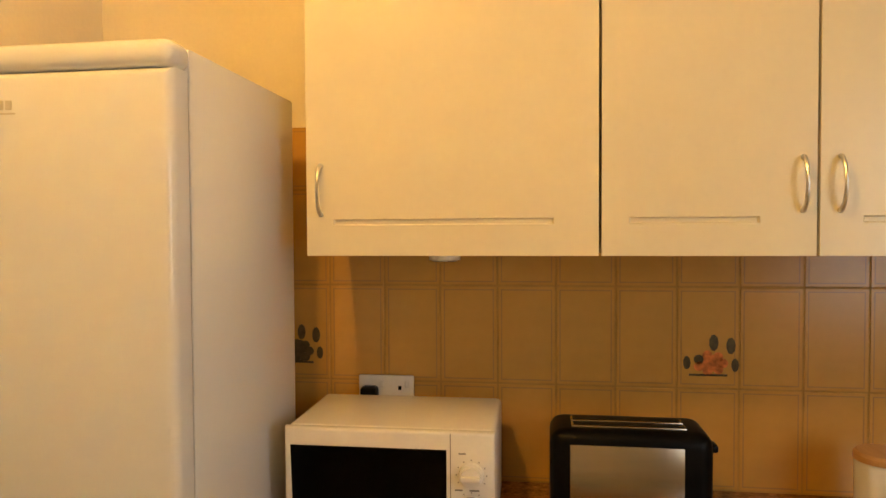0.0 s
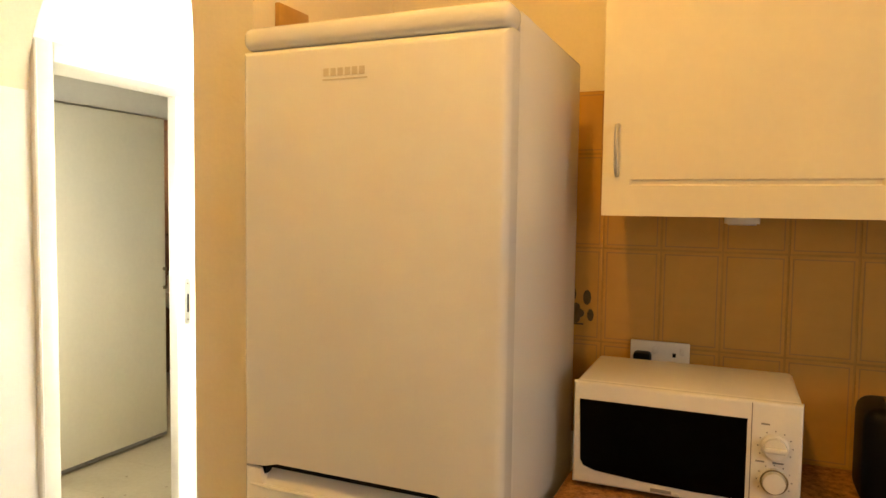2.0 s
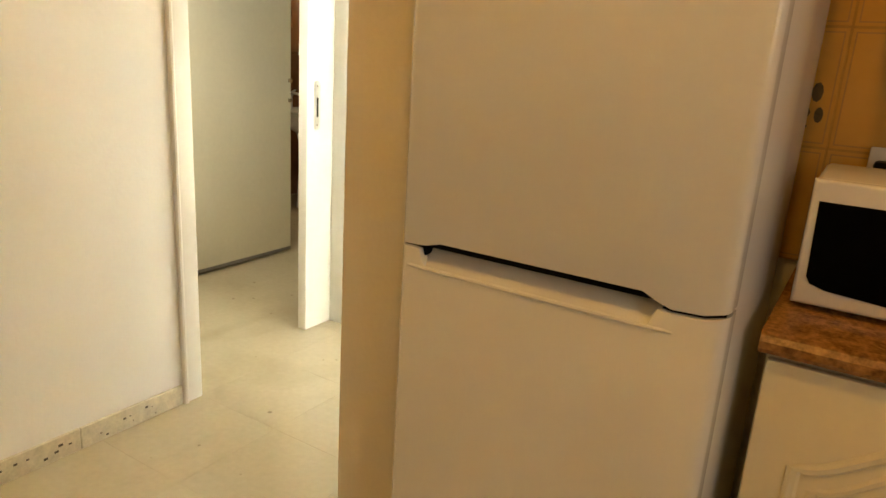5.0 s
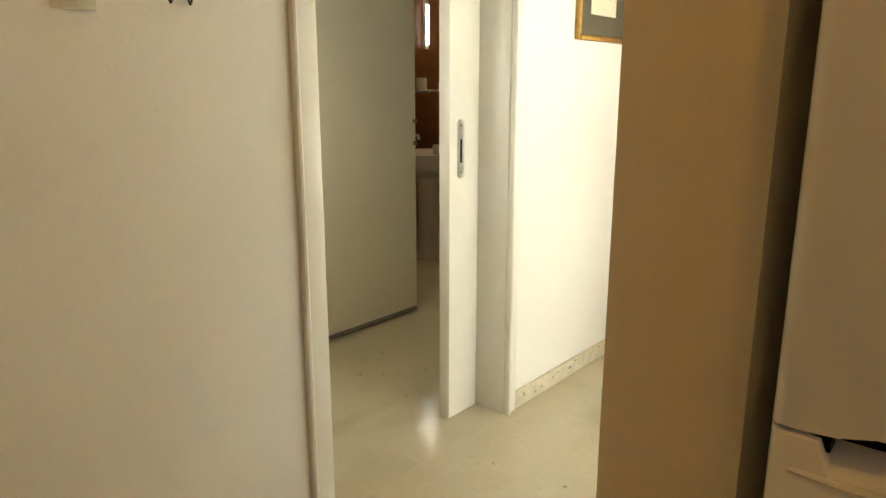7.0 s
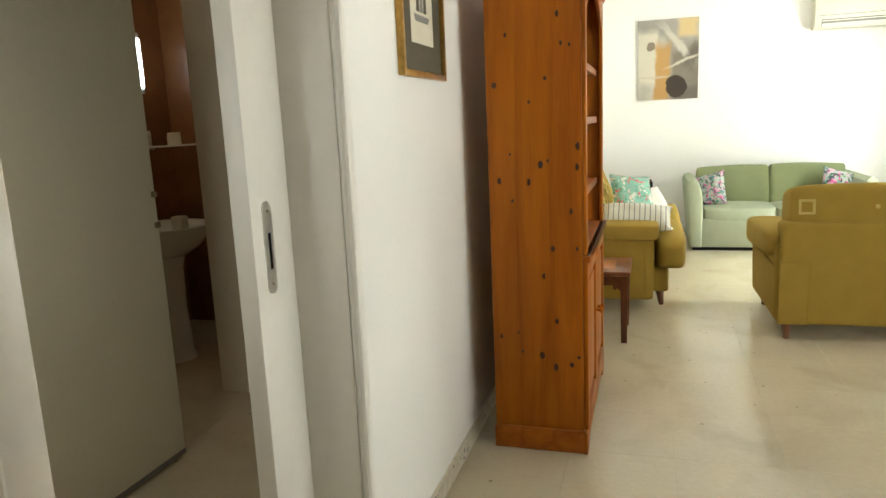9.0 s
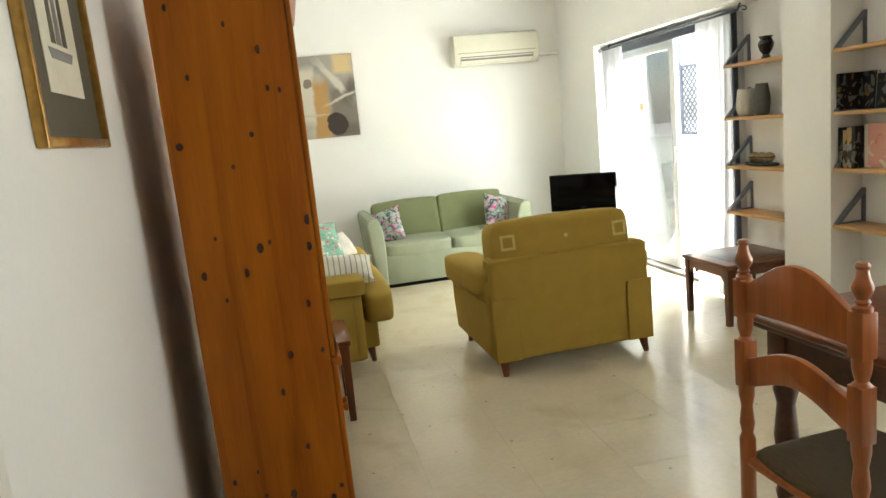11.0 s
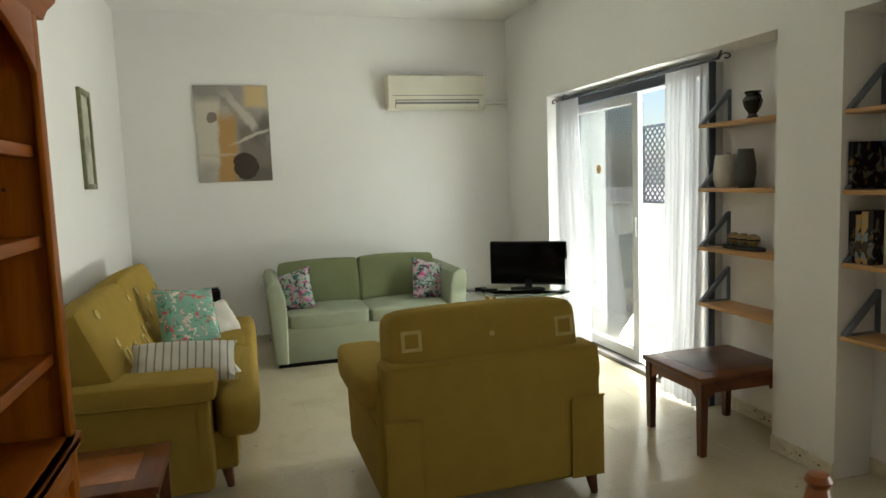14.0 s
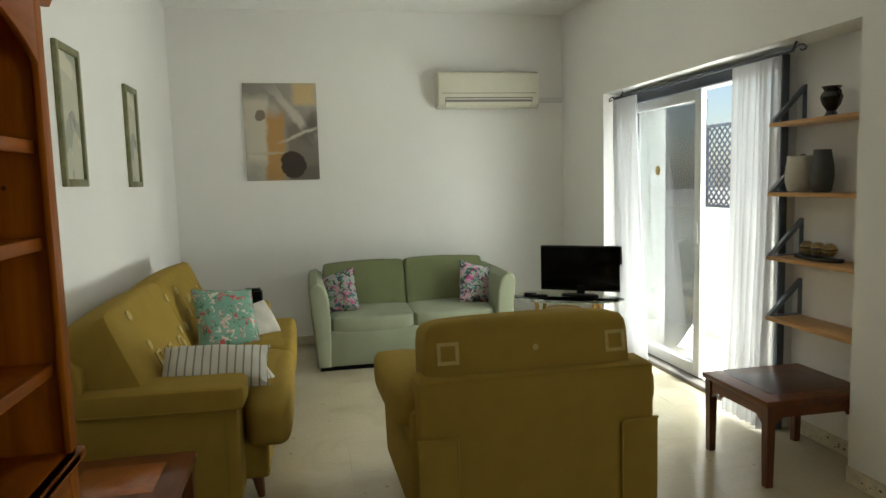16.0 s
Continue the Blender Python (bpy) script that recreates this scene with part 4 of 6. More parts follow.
ceiling_lamp(pose(-0.11, 7.95, TOP), "round opal glass ceiling lamp, switched off")


def light_switch():
    t = thing("light_switch", pose(W, 1.58, 1.455), "cream light switch plate on the wall", "light switch")
    part("plate", box(0, 0.009, -0.043, 0.043, -0.043, 0.043, r=0.004), M_ACW, t)
    part("rocker", box(0.009, 0.013, -0.012, 0.012, -0.018, 0.018, r=0.002), M_ACW, t)


light_switch()


def key_rack():
    t = thing("coat_hook", pose(W, 1.79, 1.485), "small black iron hook on the wall", "hook")
    part("back_plate", box(0, 0.006, -0.05, 0.05, -0.012, 0.012, r=0.002), M_BLACKP, t)
    for y in (-0.03, 0.015):
        part("hook", tube([(0.004, y, 0), (0.02, y, -0.02), (0.03, y, -0.035), (0.022, y + 0.01, -0.045), (0.012, y + 0.018, -0.04), (0.012, y + 0.02, -0.03)], 0.003, 6), M_BLACKP, t)


key_rack()
note = thing("wall_tile_offcut", pose(-0.80, 1.83, 1.905), "small brown framed tile on the partition above the fridge", "tile")
part("tile_face", box(0, 0.012, -0.055, 0.06, -0.06, 0.05, r=0.002), M_TILELINE, note)


# ---- bathroom glimpsed through the lobby ----
def basin():
    t = thing("pedestal_basin", pose(-4.05, 4.86, 0), "white ceramic pedestal basin", "basin")
    part("pedestal", lathe([(0.11, 0), (0.095, 0.05), (0.08, 0.3), (0.085, 0.55), (0.11, 0.66)], 20), M_CERAMIC, t)
    part("bowl", lathe([(0.11, 0.62), (0.2, 0.68), (0.26, 0.76), (0.275, 0.80), (0.26, 0.805), (0.235, 0.79), (0.16, 0.70), (0, 0.68)], 32), M_CERAMIC, t)
    part("tap", tube([(-0.2, 0, 0.8), (-0.2, 0, 0.9), (-0.17, 0, 0.93), (-0.1, 0, 0.92), (-0.09, 0, 0.89)], 0.012), M_CHROME, t)
    part("tap_lever", tube([(-0.2, 0, 0.93), (-0.2, 0.05, 0.95)], 0.008), M_CHROME, t)
    return t


basin()
tb = thing("soap_box", pose(-3.84, 4.74, 0.803), "small cream box on the basin", "box")
part("carton", box(-0.035, 0.035, -0.03, 0.03, 0, 0.07, r=0.006), M_CARD, tb)


def glass_shelf():
    t = thing("glass_shelf", pose(-4.13, 5.0, 1.245), "glass bathroom shelf on steel pegs", "shelf")
    part("shelf_pane", box(-0.36, 0.06, -0.24, 0.26, 0, 0.008, r=0.002), M_TABLEG, t)
    part("front_rail", tube([(0.064, -0.24, 0.006), (0.064, 0.26, 0.006)], 0.006), M_WHITEP, t)
    for y in (-0.18, 0.2):
        part("peg", tube([(-0.39, y, -0.008), (-0.2, y, -0.008)], 0.009), M_CHROME, t)


glass_shelf()
for y, h in ((4.86, 0.075), (5.12, 0.06)):
    jar = thing("bathroom_jar", pose(-4.11, y, 1.253), "small cream jar on the glass shelf", "jar", "jars on the shelf")
    part("jar_body", lathe([(0.036, 0), (0.04, 0.006), (0.04, h), (0.034, h + 0.004)], 18), M_CARD, jar)
    part("lid", lathe([(0.037, h + 0.004), (0.037, h + 0.016), (0, h + 0.017)], 18), M_ACW, jar)
mir = thing("bathroom_mirror", pose(-4.498, 5.0, 1.8), "frameless bathroom mirror with a lit tube beside it", "mirror")
part("mirror_glass", box(0, 0.006, -0.3, 0.12, -0.35, 0.35, r=0.001), M_MIRROR, mir)
part("light_tube", tube([(0.03, 0.33, -0.18), (0.03, 0.33, 0.12)], 0.014), M_TUBE, mir)
part("tube_holder", box(0, 0.03, 0.31, 0.35, -0.22, 0.16, r=0.003), M_WHITEP, mir)
bl = thing("bathroom_lamp", pose(-4.0, 4.5, TOP), "bathroom ceiling lamp with lit bulbs", "ceiling lamp")
part("stem", tube([(0, 0, 0), (0, 0, -0.45)], 0.012), M_CHROME, bl)
for k in range(3):
    part("bulb", lathe([(0.012, -0.03), (0.035, -0.06), (0.03, -0.09), (0, -0.1)], 14, m=pose(0.06 * math.cos(2.1 * k), 0.06 * math.sin(2.1 * k), -0.45)), M_BULB, bl)
    part("bulb_arm", tube([(0, 0, -0.44), (0.06 * math.cos(2.1 * k), 0.06 * math.sin(2.1 * k), -0.48)], 0.006, 6), M_CHROME, bl)


# ---- living room ----
KNOTS = ((781, 103, 6), (877, 95, 4), (906, 34, 4), (847, 137, 4), (808, 234, 3), (866, 255, 6), (880, 248, 3), (933, 261, 6), (942, 222, 7), (787, 285, 6), (842, 288, 6), (811, 324, 3), (921, 345, 6), (887, 418, 5), (934, 418, 4), (870, 473, 5), (894, 564, 5), (783, 600, 5), (816, 590, 3), (823, 630, 4), (863, 636, 6), (889, 660, 7), (921, 653, 5), (935, 637, 4))


def bookcase():
    t = thing("bookcase", pose(-1.945, 4.14, 0), "tall orange knotty pine bookcase with cupboard doors, open shelves empty", "bookcase")
    D, L, H = 0.353, 0.92, 1.90
    side = part("side_panel", box(0.0, D, 0, 0.022, 0.0, H, r=0.003), M_PINE, t)
    far = part("side_panel", box(0.0, D, L - 0.022, L, 0.0, H, r=0.003), M_PINE, t)
    rs = random.Random(3)
    spots = [(0.36 * (px - 765) / 182, 1.325 - (py - 163) * 0.00196, s * 0.0017) for px, py, s in KNOTS]
    spots += [(0.08, 1.62, 0.007), (0.27, 1.68, 0.009), (0.19, 1.75, 0.006), (0.31, 1.57, 0.006), (0.05, 1.80, 0.007)]
    for x, z, r in spots:
        k = rs.uniform(1.0, 1.5)
        prof = [(r * 1.0, 0), (r * 0.92, 0.0006), (r * 0.4, 0.0009), (0, 0.0008)]
        part("knot", lathe(prof, 11, m=pose(min(max(x, 0.012), D - 0.012), 0.0002, z, 90, 0, rs.uniform(-15, 15)) @ Matrix.Diagonal((1, k, 1, 1))), M_KNOT, side, "dark knot in the pine")
    back = part("back_panel", box(0.0, 0.01, 0.022, L - 0.022, 0.06, H, r=0.001), M_PINE, t)
    for i in range(26):
        z, r = rs.uniform(0.84, 1.8), rs.uniform(0.004, 0.011)
        prof = [(r, 0), (r * 0.9, 0.0006), (r * 0.4, 0.0009), (0, 0.0008)]
        k = Matrix.Diagonal((1, rs.uniform(1.0, 1.6), 1, 1))
        if i % 2:
            part("knot", lathe(prof, 10, m=pose(0.01, rs.uniform(0.06, L - 0.06), z, 90, 0, 90) @ k), M_KNOT, back, "dark knot in the pine")
        else:
            part("knot", lathe(prof, 10, m=pose(rs.uniform(0.03, D - 0.05), L - 0.0222, z, 90, 0, 0) @ k), M_KNOT, far, "dark knot in the pine")
    # plinth with a moulded top
    pl = part("plinth", box(-0.004, D + 0.012, -0.012, 0.0, 0, 0.085, r=0.004), M_PINEX, t)
    part("plinth_moulding", tube([(0, -0.007, 0.09), (D + 0.01, -0.007, 0.09)], 0.007, 6), M_PINEX, pl)
    fr = part("plinth_front", slab([(-0.012, 0), (0.06, 0), (0.10, 0.045), (L - 0.10, 0.045), (L - 0.06, 0), (L + 0.012, 0), (L + 0.012, 0.085), (-0.012, 0.085)], D, D + 0.016, r=0.002, plane="YZ"), M_PINEX, t)
    part("plinth", box(-0.004, D, L, L + 0.012, 0, 0.085, r=0.004), M_PINEX, t)
    # lower cupboard
    part("cupboard_top", box(0.01, D + 0.03, 0.0235, L - 0.0235, 0.775, 0.80, r=0.006), M_PINEX, t)
    part("cupboard_ledge", box(D, D + 0.03, -0.012, L + 0.012, 0.772, 0.80, r=0.006), M_PINEX, t)
    part("bottom_board", box(0.01, D - 0.002, 0.0225, L - 0.0225, 0.085, 0.105), M_PINE, t)
    for i in range(2):
        a = 0.012 + i * (L - 0.024) / 2
        b = a + (L - 0.024) / 2 - 0.003
        d = part("cupboard_door", box(D + 0.0005, D + 0.006, a + 0.05, b - 0.05, 0.15, 0.71), M_PINE, t)
        for bx in ((a, a + 0.055, 0.095, 0.768), (b - 0.055, b, 0.095, 0.768)):
            part("door_stile", box(D, D + 0.018, bx[0], bx[1], bx[2], bx[3], r=0.003), M_PINE, d)
        for z0, z1 in ((0.095, 0.16), (0.70, 0.768)):
            part("door_rail", box(D, D + 0.018, a + 0.055, b - 0.055, z0, z1, r=0.003), M_PINEX, d)
        part("raised_panel", box(D + 0.003, D + 0.013, a + 0.085, b - 0.085, 0.19, 0.67, r=0.008), M_PINE, d)
        ky = b - 0.028 if i == 0 else a + 0.028
        part("knob", lathe([(0.007, 0), (0.006, 0.012), (0.015, 0.018), (0.014, 0.028), (0, 0.032)], 14, m=pose(D + 0.018, ky, 0.47, 0, 90, 0)), M_PINE, d, "turned pine knob")
    # shelves and the face frame
    for z in (1.015, 1.31, 1.53):
        s = part("shelf", box(0.011, D - 0.03, 0.023, L - 0.023, z - 0.02, z, r=0.002), M_PINE, t)
        part("shelf_lip", box(D - 0.03, D - 0.012, 0.0235, L - 0.0235, z - 0.028, z + 0.002, r=0.004), M_PINEX, s)
    for a in (-0.001, L - 0.045):
        part("face_stile", box(D + 0.0003, D + 0.016, a, a + 0.046, 0.80, 1.86, r=0.004), M_PINE, t)
    arch = [(0.045, 1.86), (0.045, 1.70)]
    for i in range(17):
        u = i / 16
        arch.append((0.045 + (L - 0.09) * u, 1.70 + 0.12 * math.sin(math.pi * u) ** 0.8))
    arch += [(L - 0.045, 1.86)]
    part("arched_rail", slab(arch, D + 0.001, D + 0.017, r=0.003, plane="YZ"), M_PINEX, t)
    # cornice: stepped moulding on three sides
    prof = [(0.0, 1.845), (0.016, 1.845), (0.026, 1.868), (0.046, 1.888), (0.052, 1.912), (0.052, 1.927), (0.0, 1.927)]
    cor = part("cornice", slab([(D + 0.002 + a, b) for a, b in prof], -0.05, L + 0.05, plane="XZ"), M_PINEX, t)
    part("cornice_return", slab([(L + a, b) for a, b in prof], 0.0, D + 0.002, plane="YZ"), M_PINEX, cor)
    part("cornice_return", slab([(-a, b) for a, b in prof], 0.0, D + 0.002, plane="YZ"), M_PINEX, cor)
    part("top_board", box(0, D, 0, L, H, H + 0.026, r=0.002), M_PINE, t)
    return t


bookcase()


def motif(parent, m, size=0.08, dot=False):
    """A woven pale open square, or a small dot, on the cloth."""
    if dot:
        return part("woven_dot", lathe([(size * 0.17, -0.014), (size * 0.15, 0.002), (0, 0.003)], 9, m=m), M_MOTIF, parent)
    bm = bmesh.new()
    s, w = size / 2, size * 0.16
    for b in ((-s, s, -s, -s + w), (-s, s, s - w, s), (-s, -s + w, -s + w, s - w), (s - w, s, -s + w, s - w)):
        box(b[0], b[1], b[2], b[3], -0.009, 0.0015, bm=bm)
    bmesh.ops.transform(bm, matrix=m, verts=list(bm.verts))
    return part("woven_square", bm, M_MOTIF, parent)


def taper_leg(x, y, h, lean=(0, 0)):
    return tube([(x + lean[0], y + lean[1], 0.0), (x, y, h)], [0.016, 0.03], 8)


def armchair():
    t = thing("armchair", pose(-0.157, 5.765, 0, 0, 0, 1.2), "mustard woven armchair with a high back cushion on wooden legs", "armchair")
    hw = 0.5
    # base and the broad outside back
    part("seat_base", box(-0.44, 0.44, 0.06, 0.78, 0.10, 0.32, r=0.03, seg=3), M_MUSTARD, t)
    back = part("outside_back", slab([(-0.475, 0.085), (0.475, 0.085), (0.485, 0.40), (0.48, 0.662), (0.46, 0.677), (-0.46, 0.677), (-0.48, 0.662), (-0.485, 0.40)], -0.01, 0.16, r=0.03, plane="XZ", seg=4), M_MUSTARD, t)
    part("top_seam", tube([(-0.455, -0.008, 0.668), (0.455, -0.008, 0.668)], 0.0045, 6), M_MUSTARD, back)
    for s in (-1, 1):
        # outer flank panels seen from behind, with a piped edge
        a, b = sorted((s * 0.335, s * 0.49))
        fl = part("arm_back", slab([(a, 0.09), (b, 0.09), (b, 0.455 if s > 0 else 0.445), (a, 0.445 if s > 0 else 0.455)], -0.022, 0.0, r=0.009, plane="XZ", seg=3), M_MUSTARD, t)
        part("piping", tube([(s * 0.335, -0.02, 0.095), (s * 0.335, -0.02, 0.44), (s * 0.345, -0.02, 0.45), (s * 0.49, -0.02, 0.452)], 0.0045, 6), M_MUSTARD, fl)
        # arms: upright panel with a scrolled stuffed top
        out = [(0.02, 0.09), (0.80, 0.09), (0.85, 0.30), (0.85, 0.45), (0.80, 0.53), (0.60, 0.56), (0.10, 0.575), (0.02, 0.555)]
        x0, x1 = sorted((s * 0.36, s * 0.505))
        arm = part("arm", slab(out, x0, x1, r=0.045, plane="YZ", seg=4), M_MUSTARD, t)
        part("arm_pad", puff(0.235, 0.80, 0.17, pose(s * 0.437, 0.475, 0.53, -2, 0, 0), 0.5, 0.07, 10), M_MUSTARD, arm)
        part("piping", tube([(s * 0.507, 0.05, 0.42), (s * 0.511, 0.5, 0.43), (s * 0.507, 0.8, 0.40)], 0.005, 6), M_MUSTARD, arm)
    part("seat_cushion", puff(0.74, 0.76, 0.20, pose(0, 0.5, 0.40), 0.3, 0.10, 9), M_MUSTARD, t)
    cush = part("back_cushion", puff(0.835, 0.24, 0.48, pose(-0.018, 0.15, 0.625, -8, 0, 0), 0.2, 0.03, 12), M_MUSTARD, t)
    for x in (-0.35, 0.335):
        motif(cush, pose(x, 0.0465, 0.76, 82, 0, 0), 0.085)
    motif(cush, pose(-0.26, 0.11, 0.862, 14, 0, 0), 0.09)
    motif(cush, pose(0.0, 0.0445, 0.76, 82, 0, 0), dot=True)
    for x, y, l in ((-0.435, 0.0, (0.0, -0.01)), (0.435, 0.0, (0.015, -0.015)), (-0.42, 0.72, (-0.01, 0.02)), (0.42, 0.72, (0.01, 0.02))):
        part("leg", taper_leg(x, y + 0.02, 0.105, l), M_MAHOGZ, t, "short tapered wooden leg")
    part("base_cloth", puff(0.7, 0.6, 0.05, pose(0, 0.4, 0.092), 0.4, 0.2, 6), M_MUSTARD, t)
    return t


armchair()


def mustard_sofa():
    t = thing("sofa", pose(-2.075, 6.16, 0), "mustard woven sofa with pale square motifs on wooden legs", "sofa")
    L = 2.16
    part("seat_base", box(0.06, 0.85, 0.225, L - 0.225, 0.10, 0.30, r=0.02, seg=3), M_MUSTARD, t)
    part("outside_back", slab([(0.0, 0.1), (0.16, 0.1), (0.16, 0.70), (0.12, 0.74), (0.03, 0.74), (0.0, 0.70)], 0.02, L - 0.02, r=0.02, plane="XZ", seg=3), M_MUSTARD, t)
    for y0 in (0.0, L - 0.23):
        prof = [(0.05, 0.09), (0.725, 0.09), (0.74, 0.3), (0.73, 0.50), (0.70, 0.525), (0.10, 0.535), (0.05, 0.51)]
        arm = part("arm", slab(prof, y0 + 0.015, y0 + 0.215, r=0.025, plane="XZ", seg=3), M_MUSTARD, t)
        part("arm_pad", puff(0.66, 0.25, 0.105, pose(0.445, y0 + 0.115, 0.553, 0, 1, 0), 0.22, 0.03, 10), M_MUSTARD, arm)
        part("pad_seam", tube([(0.16, y0 - 0.008, 0.520), (0.45, y0 - 0.010, 0.514), (0.75, y0 - 0.006, 0.508)], 0.004, 6), M_MUSTARD, arm)
        part("arm_front", puff(0.06, 0.205, 0.40, pose(0.72, y0 + 0.115, 0.30), 0.14, 0.03, 7), M_MUSTARD, arm)
        motif(arm, pose(0.34, y0 + 0.10, 0.607, 0, 0, 8), 0.10)
    for k in range(2):
        y = 0.235 + (L - 0.47) * (k + 0.5) / 2
        w = (L - 0.47) / 2
        sc = part("seat_cushion", puff(0.74, w - 0.004, 0.21, pose(0.555, y, 0.405), 0.3, 0.08, 10), M_MUSTARD, t)
        roll = part("front_roll", puff(0.20, w + 0.16, 0.225, pose(0.858, y - (0.06 if k == 0 else -0.06), 0.385), 0.5, 0.05, 10), M_MUSTARD, sc)
        bc = part("back_cushion", puff(0.24, w + 0.16, 0.60, pose(0.26, y - (0.07 if k == 0 else -0.07), 0.60, 0, -23, 0), 0.16, 0.04, 12), M_MUSTARD, t)
        rs = random.Random(8 + k)
        base = pose(0.26, y - (0.07 if k == 0 else -0.07), 0.60, 0, -23, 0)
        for i in range(17):
            u, v = -0.88 + 0.11 * i, rs.uniform(-0.72, 0.78)
            out = 0.1255 + 0.0052 * (1 - u * u) * (1 - v * v)
            motif(bc, base @ pose(out, u * (w + 0.16) / 2, v * 0.3, 0, 90, rs.uniform(-8, 8)), 0.085 if i % 4 == 1 else 0.16, dot=i % 4 != 1)
        for i in range(4):
            motif(sc, pose(0.45 + 0.09 * rs.random() * 3, y - w * 0.36 + w * 0.24 * i, 0.521, 0, 0, 0), 0.09 if i % 2 else 0.16, dot=i % 2 == 0)
    for x, y in ((0.79, 0.27), (0.79, L - 0.27), (0.1, 0.1), (0.1, L - 0.1)):
        part("leg", taper_leg(x, y, 0.11, (0.015, 0)), M_MAHOGZ, t, "short tapered wooden leg")
    return t


mustard_sofa()


def green_sofa():
    t = thing("sofa", pose(-1.02, 8.42, 0), "sage green two-seat sofa with flared arms", "sofa")
    w, d = 1.59, 0.96
    part("seat_base", box(0.12, w - 0.12, 0.02, d - 0.02, 0.03, 0.30, r=0.015, seg=2), M_GREENP, t)
    # black block puts the shadow under the sofa into the shape
    part("shadow_strip", box(0.06, w - 0.06, 0.03, d - 0.04, 0.0, 0.032), M_BLACKP, t, "black strip for the shadow under the sofa")
    part("back_frame", box(0.05, w - 0.05, d - 0.20, d, 0.03, 0.62, r=0.04, seg=3), M_GREENP, t)
    for s in (0, 1):
        prof = [(0.04, 0.03), (0.14, 0.03), (0.15, 0.40), (0.14, 0.55), (0.11, 0.645), (0.06, 0.68), (0.01, 0.665), (-0.008, 0.62), (0.015, 0.35)]
        pr = [(w - a, b) for a, b in prof] if s else prof
        part("arm", slab(pr, 0.0, d - 0.05, r=0.022, plane="XZ", seg=4), M_GREENP, t)
    for k in range(2):
        cw = (w - 0.30) / 2
        x = 0.15 + cw * (k + 0.5)
        part("seat_cushion", puff(cw - 0.004, 0.66, 0.15, pose(x, 0.36, 0.335), 0.2, 0.05, 10), M_GREENP, t)
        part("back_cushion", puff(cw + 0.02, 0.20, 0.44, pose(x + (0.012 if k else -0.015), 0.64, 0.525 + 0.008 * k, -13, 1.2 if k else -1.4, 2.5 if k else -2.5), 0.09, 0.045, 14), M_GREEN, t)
    return t


green_sofa()


def cushion(m, size, material, label, thick=0.14, ratio=1.0):
    t = thing("cushion", m, label, "cushion", "loose cushions")
    bm = bmesh.new()
    n = 16
    for side in (1, -1):
        rows = []
        for i in range(n + 1):
            row = []
            for j in range(n + 1):
                u, v = -1 + 2 * i / n, -1 + 2 * j / n
                full = ((1 - u ** 4) * (1 - v ** 4)) ** 0.6
                x = u * (1 - 0.07 * (1 - v * v) * abs(u) ** 3) + 0.012 * math.sin(5 * v + 2 * u)
                y = v * (1 - 0.07 * (1 - u * u) * abs(v) ** 3) + 0.012 * math.sin(4 * u + v)
                z = side * full * (1 + 0.07 * math.sin(4 * u + 3 * v) + 0.05 * math.sin(9 * u * v + 1))
                row.append(bm.verts.new((x * size / 2, y * size * ratio / 2, z * thick / 2)))
            rows.append(row)
        for a, b in zip(rows, rows[1:]):
            for k in range(n):
                bm.faces.new((a[k], b[k], b[k + 1], a[k + 1]) if side > 0 else (a[k], a[k + 1], b[k + 1], b[k]))
    bmesh.ops.remove_doubles(bm, verts=list(bm.verts), dist=0.0004)
    part("cover", bm, material, t)
    part("seam", tube([(size * 0.495 * a, size * ratio * 0.495 * b, 0) for a, b in ((-1, -1), (0, -0.93), (1, -1), (0.93, 0), (1, 1), (0, 0.93), (-1, 1), (-0.93, 0), (-1, -1))], 0.0025, 5), material, t)
    return t


cushion(pose(-0.81, 8.78, 0.535, 64, -16, -22), 0.36, M_TROPIC, "white cushion with pink and green tropical leaf print")
cushion(pose(0.355, 8.78, 0.545, 66, 16, 18), 0.36, M_TROPIC, "white cushion with pink and green tropical leaf print")
cushion(pose(-1.49, 7.38, 0.655, 60, 0, 34) @ pose(0, 0, 0, 0, 0, -8), 0.37, M_FLORAL, "turquoise cushion with coral flower print", 0.10)
cushion(pose(-1.44, 6.46, 0.612, 42, 3, 2), 0.47, M_STRIPE, "cream cushion with thin grey stripes on the sofa arm", 0.13, 0.46)
cushion(pose(-1.30, 6.60, 0.52, 28, 8, 40), 0.21, M_STRIPE, "small pale striped cushion slipping off the seat", 0.09)
cushion(pose(-1.34, 7.60, 0.585, 55, -6, 40), 0.24, M_CLAYW, "pale plain cushion behind the turquoise one", 0.12)
# plain black box of unknown use
pb = thing("sofa_arm_box", pose(-1.39, 8.03, 0.612), "small black box on the far sofa arm", "box")
part("case", box(-0.06, 0.06, -0.05, 0.05, 0, 0.10, r=0.012), M_BLACKP, pb)
part("case_top", box(-0.05, 0.05, -0.045, 0.03, 0.10, 0.115, r=0.006), M_BLACKP, pb)


